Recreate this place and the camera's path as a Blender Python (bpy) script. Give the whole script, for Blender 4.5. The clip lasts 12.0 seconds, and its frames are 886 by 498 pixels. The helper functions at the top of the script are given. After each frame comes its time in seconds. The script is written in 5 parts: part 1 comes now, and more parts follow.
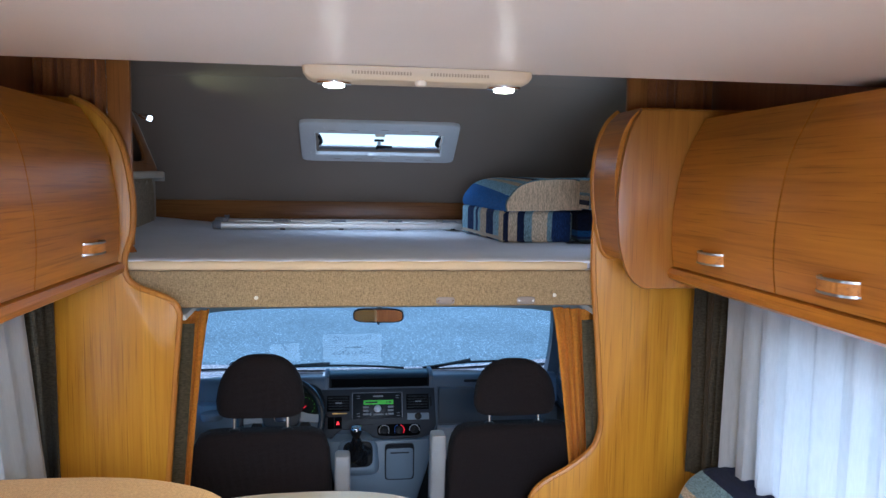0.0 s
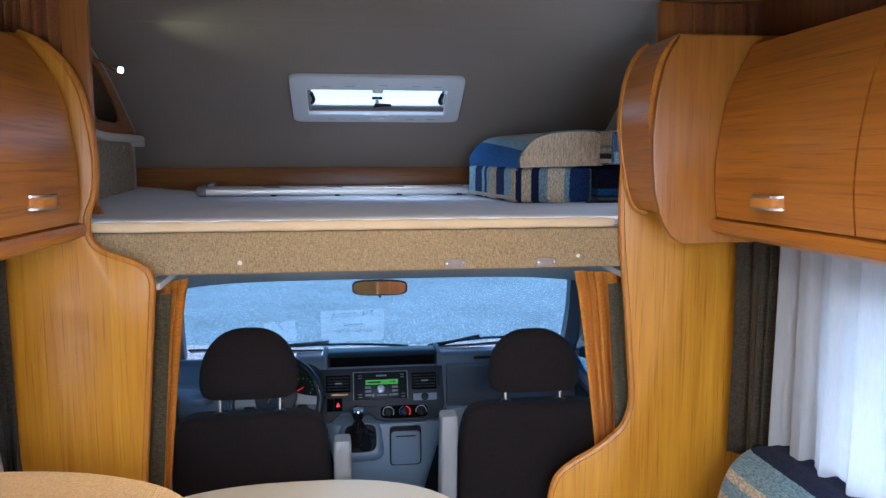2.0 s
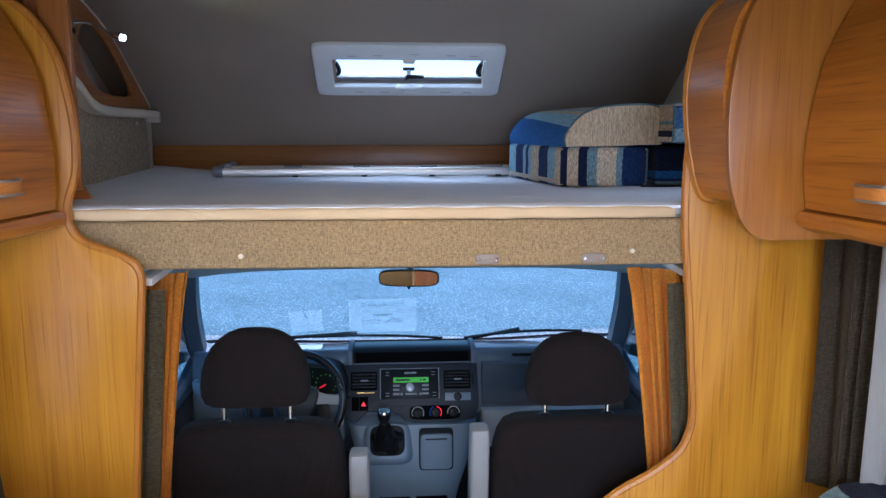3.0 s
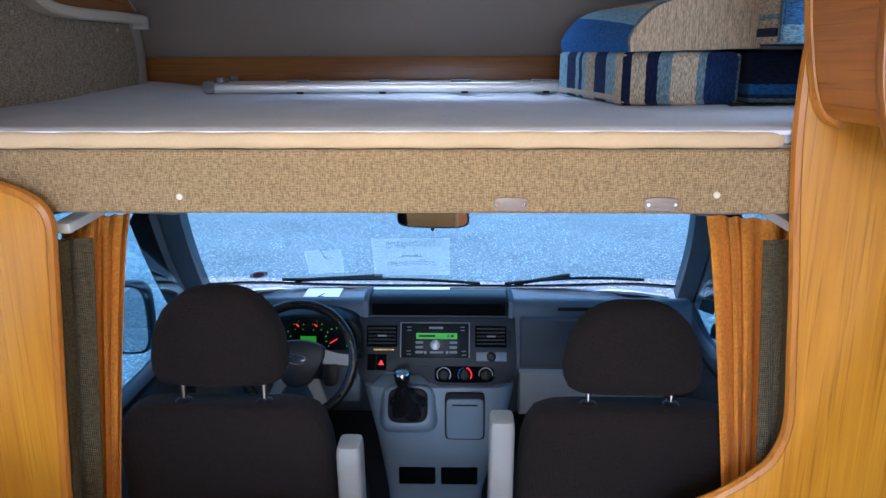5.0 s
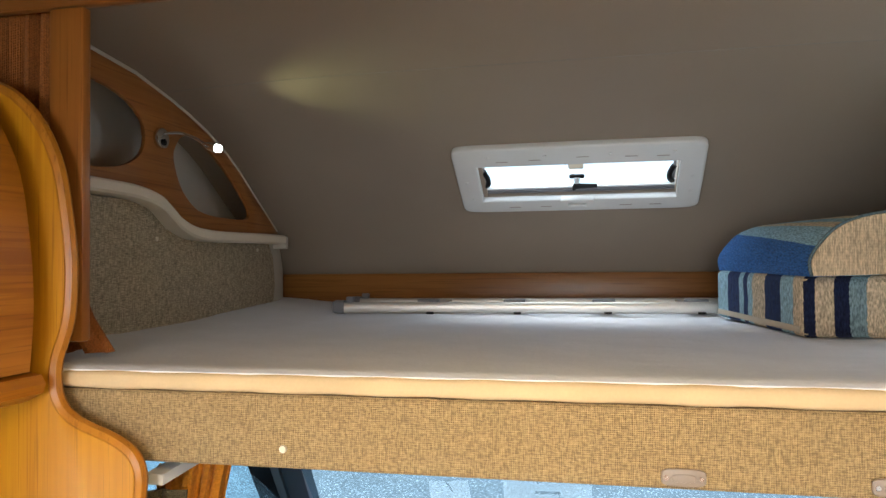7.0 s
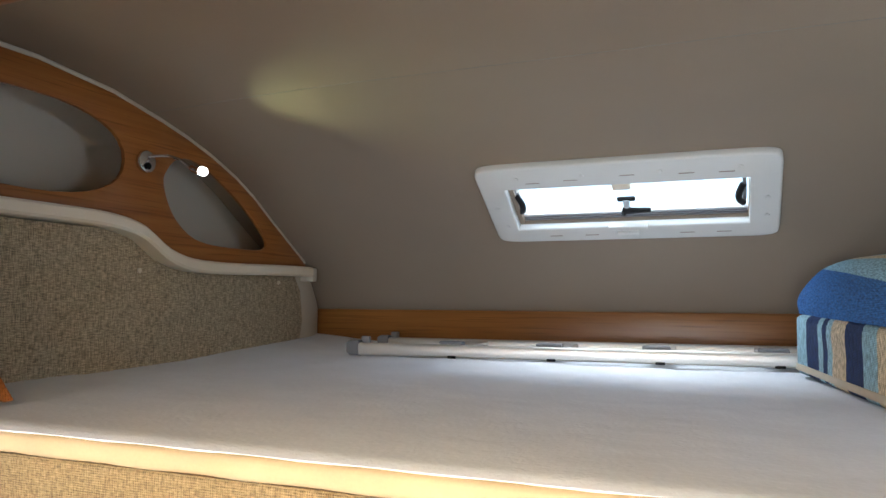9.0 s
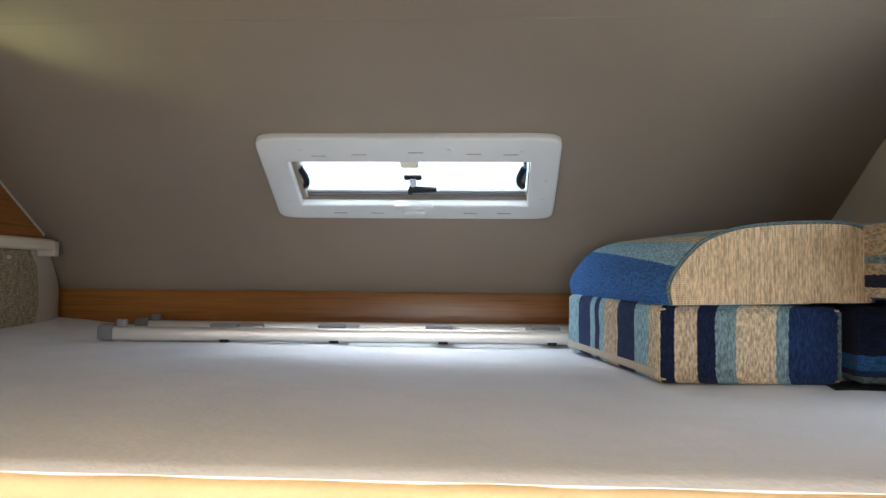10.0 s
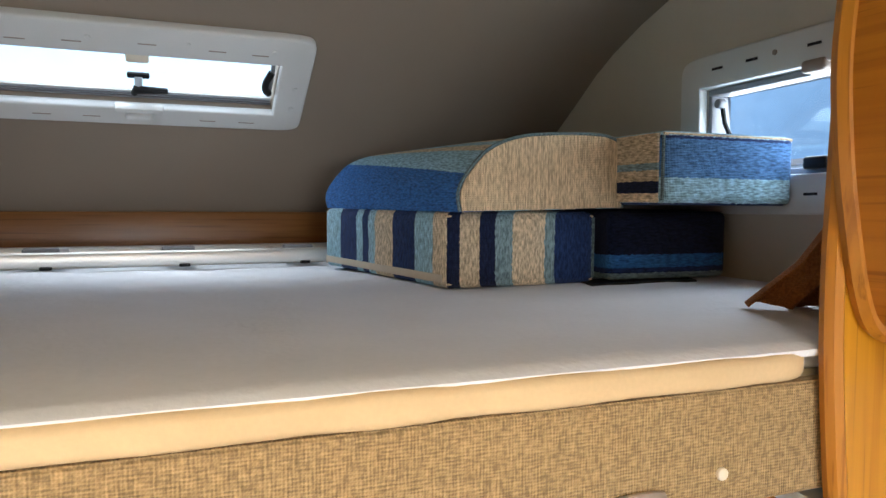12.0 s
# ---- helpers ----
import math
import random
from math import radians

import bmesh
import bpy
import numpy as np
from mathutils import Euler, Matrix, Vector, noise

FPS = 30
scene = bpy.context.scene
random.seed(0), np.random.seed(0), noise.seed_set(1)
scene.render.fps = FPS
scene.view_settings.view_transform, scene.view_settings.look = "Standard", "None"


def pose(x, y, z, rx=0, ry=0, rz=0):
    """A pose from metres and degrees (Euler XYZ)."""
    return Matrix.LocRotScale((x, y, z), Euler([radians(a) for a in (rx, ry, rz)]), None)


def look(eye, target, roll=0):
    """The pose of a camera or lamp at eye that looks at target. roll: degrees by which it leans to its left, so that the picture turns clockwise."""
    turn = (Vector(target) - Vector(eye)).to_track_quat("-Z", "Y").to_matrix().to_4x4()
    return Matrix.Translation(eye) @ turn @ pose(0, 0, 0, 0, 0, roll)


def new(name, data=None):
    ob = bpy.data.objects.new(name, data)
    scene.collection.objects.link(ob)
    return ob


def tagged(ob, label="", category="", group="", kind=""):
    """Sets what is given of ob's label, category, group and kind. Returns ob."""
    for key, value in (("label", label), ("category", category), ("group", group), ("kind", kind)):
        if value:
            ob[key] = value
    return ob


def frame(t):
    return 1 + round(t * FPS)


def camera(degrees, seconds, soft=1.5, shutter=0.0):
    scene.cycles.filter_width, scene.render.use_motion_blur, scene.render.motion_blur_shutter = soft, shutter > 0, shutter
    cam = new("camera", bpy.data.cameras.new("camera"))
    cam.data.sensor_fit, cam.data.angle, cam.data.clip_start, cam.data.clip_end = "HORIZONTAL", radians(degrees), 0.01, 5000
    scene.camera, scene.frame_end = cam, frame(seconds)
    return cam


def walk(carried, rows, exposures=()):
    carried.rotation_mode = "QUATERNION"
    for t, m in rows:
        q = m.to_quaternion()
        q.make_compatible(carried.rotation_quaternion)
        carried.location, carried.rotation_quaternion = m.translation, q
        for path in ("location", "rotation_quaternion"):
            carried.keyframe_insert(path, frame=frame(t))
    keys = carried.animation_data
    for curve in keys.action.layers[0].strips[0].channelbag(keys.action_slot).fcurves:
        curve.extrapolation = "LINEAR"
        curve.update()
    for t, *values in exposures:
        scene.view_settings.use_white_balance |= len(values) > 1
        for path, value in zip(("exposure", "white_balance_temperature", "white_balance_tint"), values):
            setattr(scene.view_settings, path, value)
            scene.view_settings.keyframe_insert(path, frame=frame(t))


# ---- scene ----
cam = camera(63.4, 12.0)
PATH = [
    (0, (-0.304, 0.035, 1.719), (-0.046, 2.009, 1.528), 0.9),
    (0.5, (-0.303, 0.068, 1.691), (-0.062, 2.051, 1.59), 0.7),
    (1, (-0.294, 0.141, 1.63), (-0.072, 2.128, 1.58), 0.7),
    (1.5, (-0.287, 0.193, 1.611), (-0.056, 2.176, 1.48), 0.5),
    (2, (-0.289, 0.306, 1.608), (-0.035, 2.276, 1.375), -0.1),
    (2.5, (-0.252, 0.436, 1.604), (-0.029, 2.402, 1.319), -0.3),
    (3, (-0.215, 0.589, 1.616), (-0.088, 2.562, 1.318), 0.0),
    (3.2, (-0.211, 0.654, 1.613), (-0.111, 2.628, 1.311), 0.1),
    (5, (-0.08, 1.066, 1.573), (-0.131, 3.001, 1.07), -0.2),
    (5.5, (-0.084, 1.095, 1.573), (-0.162, 3.029, 1.067), -0.3),
    (6, (-0.083, 1.109, 1.599), (-0.195, 3.083, 1.297), -0.1),
    (6.5, (-0.1, 1.179, 1.618), (-0.323, 3.165, 1.532), -0.0),
    (7, (-0.11, 1.286, 1.626), (-0.522, 3.243, 1.672), -0.5),
    (9, (0.097, 1.644, 1.641), (-0.645, 3.497, 1.775), 0.2),
    (9.5, (0.094, 1.67, 1.635), (-0.456, 3.589, 1.752), 0.6),
    (10, (0.026, 1.719, 1.631), (-0.083, 3.714, 1.722), 0.6),
    (10.5, (-0.054, 1.783, 1.632), (0.313, 3.748, 1.693), -0.5),
    (11, (-0.11, 1.809, 1.625), (0.56, 3.693, 1.67), -0.2),
    (11.5, (-0.136, 1.811, 1.621), (0.632, 3.658, 1.646), 0.1),
    (12, (-0.131, 1.819, 1.595), (0.613, 3.673, 1.494), 0.1),
]
EXPOSURES = [(0, 0.94, 4850, 8), (0.5, 0.88, 4850, 8), (1.0, 0.96, 4800, 9), (2.0, 1.15, 4900, 10), (3.0, 1.20, 4850, 10), (5.0, 1.37, 4850, 10), (5.6, 1.36, 4800, 10), (6.4, 1.55, 6150, 6), (7.0, 1.56, 6300, 5), (9.0, 1.95, 5950, 4), (10.5, 1.80, 6100, 5), (11.5, 1.70, 6100, 5), (12, 1.47, 6050, 5)]
walk(cam, [(t, look(eye, target, roll)) for t, eye, target, roll in PATH], EXPOSURES)

# ---- light ----
world = bpy.data.worlds.new("sky")
scene.world = world
world.use_nodes = True
_n = world.node_tree.nodes
_sky = _n.new("ShaderNodeTexSky")
_sky.sky_type, _sky.sun_disc = "NISHITA", False
_sky.sun_elevation, _sky.sun_rotation = radians(70), radians(40)
_bg = _n["Background"]
_bg.inputs["Strength"].default_value = 0.15
world.node_tree.links.new(_sky.outputs[0], _bg.inputs["Color"])


def lamp(name, kind, m, energy, color=(1, 1, 1), **more):
    data = bpy.data.lights.new(name, kind)
    data.energy, data.color = energy, color
    if kind == "AREA":
        data.shape, data.size, data.size_y = "RECTANGLE", more["size"], more["size_y"]
    if kind == "SUN":
        data.angle = more["angle"]
    if kind == "SPOT":
        data.spot_size, data.spot_blend, data.shadow_soft_size = more["cone"], 1.0, 0.012
    if kind == "POINT":
        data.shadow_soft_size = more["size"]
    ob = new(name, data)
    ob.matrix_world = m
    return ob


CEIL_TOP = 1.965
CX, XL, XR = -0.16, -1.28, 0.95          # centre line and inner faces of the side walls
lamp("sun", "SUN", look((0, 0, 5), (0.18, -0.22, 4.05)), 2.4, (1.0, 0.97, 0.93), angle=radians(70))
lamp("daylight_window_right", "AREA", look((XR + 0.02, 1.35, 1.08), (0, 1.35, 1.35)), 4.4, (0.86, 0.93, 1.0), size=1.1, size_y=0.5)
lamp("daylight_window_left", "AREA", look((XL - 0.02, 1.25, 1.08), (0, 1.25, 1.35)), 23, (0.86, 0.93, 1.0), size=1.1, size_y=0.5)
# Fill lamp in an added hatch behind the camera, brightens ceiling and cupboards.
lamp("unseen_hatch_fill", "AREA", look((CX, -0.75, CEIL_TOP), (CX, -0.55, 0)), 48, (0.95, 0.97, 1.0), size=0.7, size_y=0.6)
# Added frontal fill from behind the camera; no rear window is known.
lamp("unseen_rear_fill", "AREA", look((CX, -2.22, 1.2), (CX, 0, 1.5)), 20, (0.92, 0.95, 1.0), size=1.2, size_y=0.6)
lamp("daylight_window_front", "AREA", look((CX, 3.618, 1.963), (CX, 3.618 - 0.54, 1.963 - 0.842)), 0.4, (0.85, 0.92, 1.0), size=0.58, size_y=0.16)
lamp("daylight_window_side", "AREA", look((XR + 0.045, 2.755, 1.756), (0, 2.80, 1.56)), 1.0, (0.88, 0.94, 1.0), size=0.50, size_y=0.17)
WARM = (1.0, 0.72, 0.36)
for lx in (-0.336, 0.008):
    lamp("ceiling_spot_light", "SPOT", look((lx, 1.51, 1.895), (lx, 1.85, 0)), 8, WARM, cone=radians(168))
lamp("reading_light", "SPOT", look((-1.078, 3.032, 1.943), (-0.30, 3.13, 2.21)), 0.95, (0.95, 1.0, 0.5), cone=radians(80))

# ---- materials ----


def material(name, color, rough=0.5, metal=0.0, var=0.15, scale=6.0, stretch=(1, 1, 1), fine=60.0, bump=0.05, spec=0.5, color2=None, weight=0.4):
    """A surface with broad and fine variation of its colour, and fine relief."""
    m = bpy.data.materials.new(name)
    m.use_nodes = True
    t, p = m.node_tree, m.node_tree.nodes["Principled BSDF"]
    p.inputs["Roughness"].default_value, p.inputs["Metallic"].default_value = rough, metal
    p.inputs["Specular IOR Level"].default_value = spec
    co, mp = t.nodes.new("ShaderNodeTexCoord"), t.nodes.new("ShaderNodeMapping")
    mp.inputs["Scale"].default_value = stretch
    t.links.new(co.outputs["Object"], mp.inputs["Vector"])
    a, b = t.nodes.new("ShaderNodeTexNoise"), t.nodes.new("ShaderNodeTexNoise")
    a.inputs["Scale"].default_value, a.inputs["Detail"].default_value = scale, 4
    b.inputs["Scale"].default_value, b.inputs["Detail"].default_value = fine, 3
    mix, ramp = t.nodes.new("ShaderNodeMath"), t.nodes.new("ShaderNodeValToRGB")
    mix.operation = "MULTIPLY_ADD"
    mix.inputs[1].default_value = weight
    for n in (a, b):
        t.links.new(mp.outputs[0], n.inputs["Vector"])
    t.links.new(b.outputs["Fac"], mix.inputs[0])
    t.links.new(a.outputs["Fac"], mix.inputs[2])
    t.links.new(mix.outputs[0], ramp.inputs[0])
    other = color2 or tuple(c * (1 - var) for c in color)
    ramp.color_ramp.elements[0].position, ramp.color_ramp.elements[1].position = 0.5, 0.9
    ramp.color_ramp.elements[0].color, ramp.color_ramp.elements[1].color = (*other, 1), (*color, 1)
    t.links.new(ramp.outputs[0], p.inputs["Base Color"])
    if bump:
        bp = t.nodes.new("ShaderNodeBump")
        bp.inputs["Strength"].default_value, bp.inputs["Distance"].default_value = bump, 0.002
        t.links.new(b.outputs["Fac"], bp.inputs["Height"])
        t.links.new(bp.outputs[0], p.inputs["Normal"])
    return m


def wood(name, light, dark, grain, rough=0.32):
    """Foil-faced wood: grain runs along the axis 'grain' (0, 1 or 2)."""
    m = bpy.data.materials.new(name)
    m.use_nodes = True
    t, p = m.node_tree, m.node_tree.nodes["Principled BSDF"]
    co = t.nodes.new("ShaderNodeTexCoord")

    def stretched(across, along):
        mp = t.nodes.new("ShaderNodeMapping")
        mp.inputs["Scale"].default_value = [along if k == grain else across for k in range(3)]
        t.links.new(co.outputs["Object"], mp.inputs["Vector"])
        return mp

    def noise_of(across, along, detail, warp):
        n = t.nodes.new("ShaderNodeTexNoise")
        n.inputs["Scale"].default_value, n.inputs["Detail"].default_value, n.inputs["Distortion"].default_value = 1.0, detail, warp
        t.links.new(stretched(across, along).outputs[0], n.inputs["Vector"])
        return n

    broad, line, pore = noise_of(9, 0.9, 3, 1.2), noise_of(60, 2.2, 4, 0.6), noise_of(210, 4, 2, 0.0)
    ramp = t.nodes.new("ShaderNodeValToRGB")
    r = ramp.color_ramp
    r.elements[0].position, r.elements[1].position = 0.30, 0.68
    r.elements[0].color, r.elements[1].color = (*dark, 1), (*light, 1)
    add = t.nodes.new("ShaderNodeMath")
    add.operation = "MULTIPLY_ADD"
    add.inputs[1].default_value = 0.55
    half = t.nodes.new("ShaderNodeMath")
    half.operation = "MULTIPLY"
    half.inputs[1].default_value = 0.45
    t.links.new(broad.outputs["Fac"], half.inputs[0])
    t.links.new(line.outputs["Fac"], add.inputs[0])
    t.links.new(half.outputs[0], add.inputs[2])
    t.links.new(add.outputs[0], ramp.inputs[0])
    pr = t.nodes.new("ShaderNodeValToRGB")
    pr.color_ramp.elements[0].position, pr.color_ramp.elements[1].position = 0.30, 0.42
    pr.color_ramp.elements[0].color, pr.color_ramp.elements[1].color = (0.48, 0.40, 0.30, 1), (1, 1, 1, 1)
    t.links.new(pore.outputs["Fac"], pr.inputs[0])
    mul = t.nodes.new("ShaderNodeMix")
    mul.data_type, mul.blend_type = "RGBA", "MULTIPLY"
    mul.inputs[0].default_value = 0.6
    t.links.new(ramp.outputs[0], mul.inputs[6])
    t.links.new(pr.outputs[0], mul.inputs[7])
    figure, gate = noise_of(44, 1.0, 6, 1.3), noise_of(3.6, 0.9, 2, 0.5)
    fr = t.nodes.new("ShaderNodeValToRGB")
    fr.color_ramp.elements[0].position, fr.color_ramp.elements[1].position = 0.53, 0.60
    fr.color_ramp.elements[0].color, fr.color_ramp.elements[1].color = (1, 1, 1, 1), (0.50, 0.36, 0.24, 1)
    gr = t.nodes.new("ShaderNodeMapRange")
    gr.inputs[1].default_value, gr.inputs[2].default_value, gr.inputs[3].default_value, gr.inputs[4].default_value = 0.42, 0.64, 0.05, 0.40
    t.links.new(figure.outputs["Fac"], fr.inputs[0])
    t.links.new(gate.outputs["Fac"], gr.inputs[0])
    mu2 = t.nodes.new("ShaderNodeMix")
    mu2.data_type, mu2.blend_type = "RGBA", "MULTIPLY"
    t.links.new(gr.outputs[0], mu2.inputs[0])
    t.links.new(mul.outputs[2], mu2.inputs[6])
    t.links.new(fr.outputs[0], mu2.inputs[7])
    t.links.new(mu2.outputs[2], p.inputs["Base Color"])
    p.inputs["Roughness"].default_value, p.inputs["Specular IOR Level"].default_value = rough, 0.36
    bp = t.nodes.new("ShaderNodeBump")
    bp.inputs["Strength"].default_value, bp.inputs["Distance"].default_value = 0.06, 0.001
    t.links.new(line.outputs["Fac"], bp.inputs["Height"])
    t.links.new(bp.outputs[0], p.inputs["Normal"])
    return m


def weave_bump(t, p, co_out, pitch, strength):
    """A woven relief of that pitch in metres; gives its height back."""
    sep = t.nodes.new("ShaderNodeSeparateXYZ")
    t.links.new(co_out, sep.inputs[0])
    waves = []
    for k in range(3):
        s = t.nodes.new("ShaderNodeMath")
        s.operation = "MULTIPLY"
        s.inputs[1].default_value = 2 * math.pi / pitch
        w = t.nodes.new("ShaderNodeMath")
        w.operation = "SINE"
        t.links.new(sep.outputs[k], s.inputs[0])
        t.links.new(s.outputs[0], w.inputs[0])
        waves.append(w)
    a, b = t.nodes.new("ShaderNodeMath"), t.nodes.new("ShaderNodeMath")
    t.links.new(waves[0].outputs[0], a.inputs[0])
    t.links.new(waves[1].outputs[0], a.inputs[1])
    t.links.new(a.outputs[0], b.inputs[0])
    t.links.new(waves[2].outputs[0], b.inputs[1])
    bp = t.nodes.new("ShaderNodeBump")
    bp.inputs["Strength"].default_value, bp.inputs["Distance"].default_value = strength, pitch * 0.3
    t.links.new(b.outputs[0], bp.inputs["Height"])
    t.links.new(bp.outputs[0], p.inputs["Normal"])
    return b


def cloth(name, colors, along=(0, 0, 1), pitch=0.004, streak=(1, 1, 1), mottle=0.5, rough=0.9, threads=(), weave=0.0, sheen=0.05):
    """Woven cloth. colors: rows of (start in metres along the direction, colour), or one colour."""
    m = bpy.data.materials.new(name)
    m.use_nodes = True
    t, p = m.node_tree, m.node_tree.nodes["Principled BSDF"]
    p.inputs["Roughness"].default_value, p.inputs["Specular IOR Level"].default_value = rough, 0.15
    p.inputs["Sheen Weight"].default_value = sheen
    co = t.nodes.new("ShaderNodeTexCoord")
    if len(colors) == 1:
        rgb = t.nodes.new("ShaderNodeRGB")
        rgb.outputs[0].default_value = (*colors[0][1], 1)
        base = rgb.outputs[0]
    else:
        dot = t.nodes.new("ShaderNodeVectorMath")
        dot.operation = "DOT_PRODUCT"
        dot.inputs[1].default_value = along
        t.links.new(co.outputs["Object"], dot.inputs[0])
        wob = t.nodes.new("ShaderNodeTexNoise")
        wob.inputs["Scale"].default_value = 130
        t.links.new(co.outputs["Object"], wob.inputs["Vector"])
        wa = t.nodes.new("ShaderNodeMath")
        wa.operation = "MULTIPLY_ADD"
        wa.inputs[1].default_value = 0.006
        t.links.new(wob.outputs["Fac"], wa.inputs[0])
        t.links.new(dot.outputs["Value"], wa.inputs[2])
        lo, hi = colors[0][0], colors[-1][0] + 0.05
        mr = t.nodes.new("ShaderNodeMapRange")
        mr.inputs[1].default_value, mr.inputs[2].default_value = lo, hi
        t.links.new(wa.outputs[0], mr.inputs[0])
        ramp = t.nodes.new("ShaderNodeValToRGB")
        ramp.color_ramp.interpolation = "CONSTANT"
        els = ramp.color_ramp.elements
        for k, (pos, c) in enumerate(colors):
            e = els[k] if k < 2 else els.new(0.99)
            e.position, e.color = (pos - lo) / (hi - lo), (*c, 1)
        t.links.new(mr.outputs[0], ramp.inputs[0])
        base = ramp.outputs[0]
    mp = t.nodes.new("ShaderNodeMapping")
    mp.inputs["Scale"].default_value = streak
    t.links.new(co.outputs["Object"], mp.inputs["Vector"])
    n = t.nodes.new("ShaderNodeTexNoise")
    n.inputs["Scale"].default_value, n.inputs["Detail"].default_value = 0.9 / pitch, 2
    t.links.new(mp.outputs[0], n.inputs["Vector"])
    fac = n.outputs["Fac"]
    if threads:
        total = None
        for way in threads:
            m2, n2 = t.nodes.new("ShaderNodeMapping"), t.nodes.new("ShaderNodeTexNoise")
            m2.inputs["Scale"].default_value = way
            n2.inputs["Scale"].default_value, n2.inputs["Detail"].default_value = 1.1 / pitch, 1
            t.links.new(co.outputs["Object"], m2.inputs["Vector"])
            t.links.new(m2.outputs[0], n2.inputs["Vector"])
            ad = t.nodes.new("ShaderNodeMath")
            ad.operation = "MULTIPLY_ADD"
            ad.inputs[1].default_value = 0.5
            t.links.new(n2.outputs["Fac"], ad.inputs[0])
            ad.inputs[2].default_value = 0.0
            if total is not None:
                t.links.new(total, ad.inputs[2])
            total = ad.outputs[0]
        fac = total
    nr = t.nodes.new("ShaderNodeMapRange")
    nr.inputs[1].default_value, nr.inputs[2].default_value = (0.36, 0.64) if threads else (0.32, 0.68)
    nr.inputs[3].default_value, nr.inputs[4].default_value = 1 - mottle, 1 + mottle * 0.55
    t.links.new(fac, nr.inputs[0])
    mul = t.nodes.new("ShaderNodeVectorMath")
    mul.operation = "SCALE"
    t.links.new(base, mul.inputs[0])
    t.links.new(nr.outputs[0], mul.inputs["Scale"])
    t.links.new(mul.outputs[0], p.inputs["Base Color"])
    height = weave_bump(t, p, co.outputs["Object"], pitch, 0.5)
    if weave:
        dots, both = t.nodes.new("ShaderNodeMapRange"), t.nodes.new("ShaderNodeMath")
        dots.inputs[1].default_value, dots.inputs[2].default_value, dots.inputs[3].default_value, dots.inputs[4].default_value = -1.2, 1.2, 1 - weave, 1 + weave * 0.6
        both.operation = "MULTIPLY"
        t.links.new(height.outputs[0], dots.inputs[0])
        t.links.new(nr.outputs[0], both.inputs[0])
        t.links.new(dots.outputs[0], both.inputs[1])
        t.links.new(both.outputs[0], mul.inputs["Scale"])
    return m


def sheer(name, color):
    m = bpy.data.materials.new(name)
    m.use_nodes = True
    t = m.node_tree
    p, out = t.nodes["Principled BSDF"], t.nodes["Material Output"]
    n = t.nodes.new("ShaderNodeTexNoise")
    n.inputs["Scale"].default_value, n.inputs["Detail"].default_value = 22, 4
    r = t.nodes.new("ShaderNodeValToRGB")
    r.color_ramp.elements[0].color, r.color_ramp.elements[1].color = (*[c * 0.8 for c in color], 1), (*color, 1)
    t.links.new(n.outputs["Fac"], r.inputs[0])
    p.inputs["Roughness"].default_value = 0.9
    t.links.new(r.outputs[0], p.inputs["Base Color"])
    tl, tp = t.nodes.new("ShaderNodeBsdfTranslucent"), t.nodes.new("ShaderNodeBsdfTransparent")
    t.links.new(r.outputs[0], tl.inputs["Color"])
    a, b = t.nodes.new("ShaderNodeMixShader"), t.nodes.new("ShaderNodeMixShader")
    a.inputs[0].default_value, b.inputs[0].default_value = 0.46, 0.16
    t.links.new(p.outputs[0], a.inputs[1])
    t.links.new(tl.outputs[0], a.inputs[2])
    t.links.new(a.outputs[0], b.inputs[1])
    t.links.new(tp.outputs[0], b.inputs[2])
    t.links.new(b.outputs[0], out.inputs["Surface"])
    return m


def pane_material(name, tint, ior=1.5):
    """A thin clear pane: see-through, with a mirror sheen by Fresnel."""
    m = bpy.data.materials.new(name)
    m.use_nodes = True
    t, out = m.node_tree, m.node_tree.nodes["Material Output"]
    t.nodes.remove(t.nodes["Principled BSDF"])
    tp, gl, lw, pw, ma, mx = (t.nodes.new("ShaderNode" + k) for k in ("BsdfTransparent", "BsdfGlossy", "LayerWeight", "Math", "Math", "MixShader"))
    tp.inputs[0].default_value, gl.inputs["Roughness"].default_value, lw.inputs[0].default_value = (*tint, 1), 0.0, 0.5
    f0 = ((ior - 1) / (ior + 1)) ** 2
    pw.operation, pw.inputs[1].default_value = "POWER", 5.0
    ma.operation, ma.inputs[1].default_value, ma.inputs[2].default_value = "MULTIPLY_ADD", 1 - f0, f0
    t.links.new(lw.outputs["Facing"], pw.inputs[0])
    t.links.new(pw.outputs[0], ma.inputs[0])
    t.links.new(ma.outputs[0], mx.inputs[0])
    t.links.new(tp.outputs[0], mx.inputs[1])
    t.links.new(gl.outputs[0], mx.inputs[2])
    t.links.new(mx.outputs[0], out.inputs["Surface"])
    return m


def glow(name, color, strength):
    m = bpy.data.materials.new(name)
    m.use_nodes = True
    p = m.node_tree.nodes["Principled BSDF"]
    p.inputs["Base Color"].default_value = (*color, 1)
    p.inputs["Emission Color"].default_value, p.inputs["Emission Strength"].default_value = (*color, 1), strength
    return m


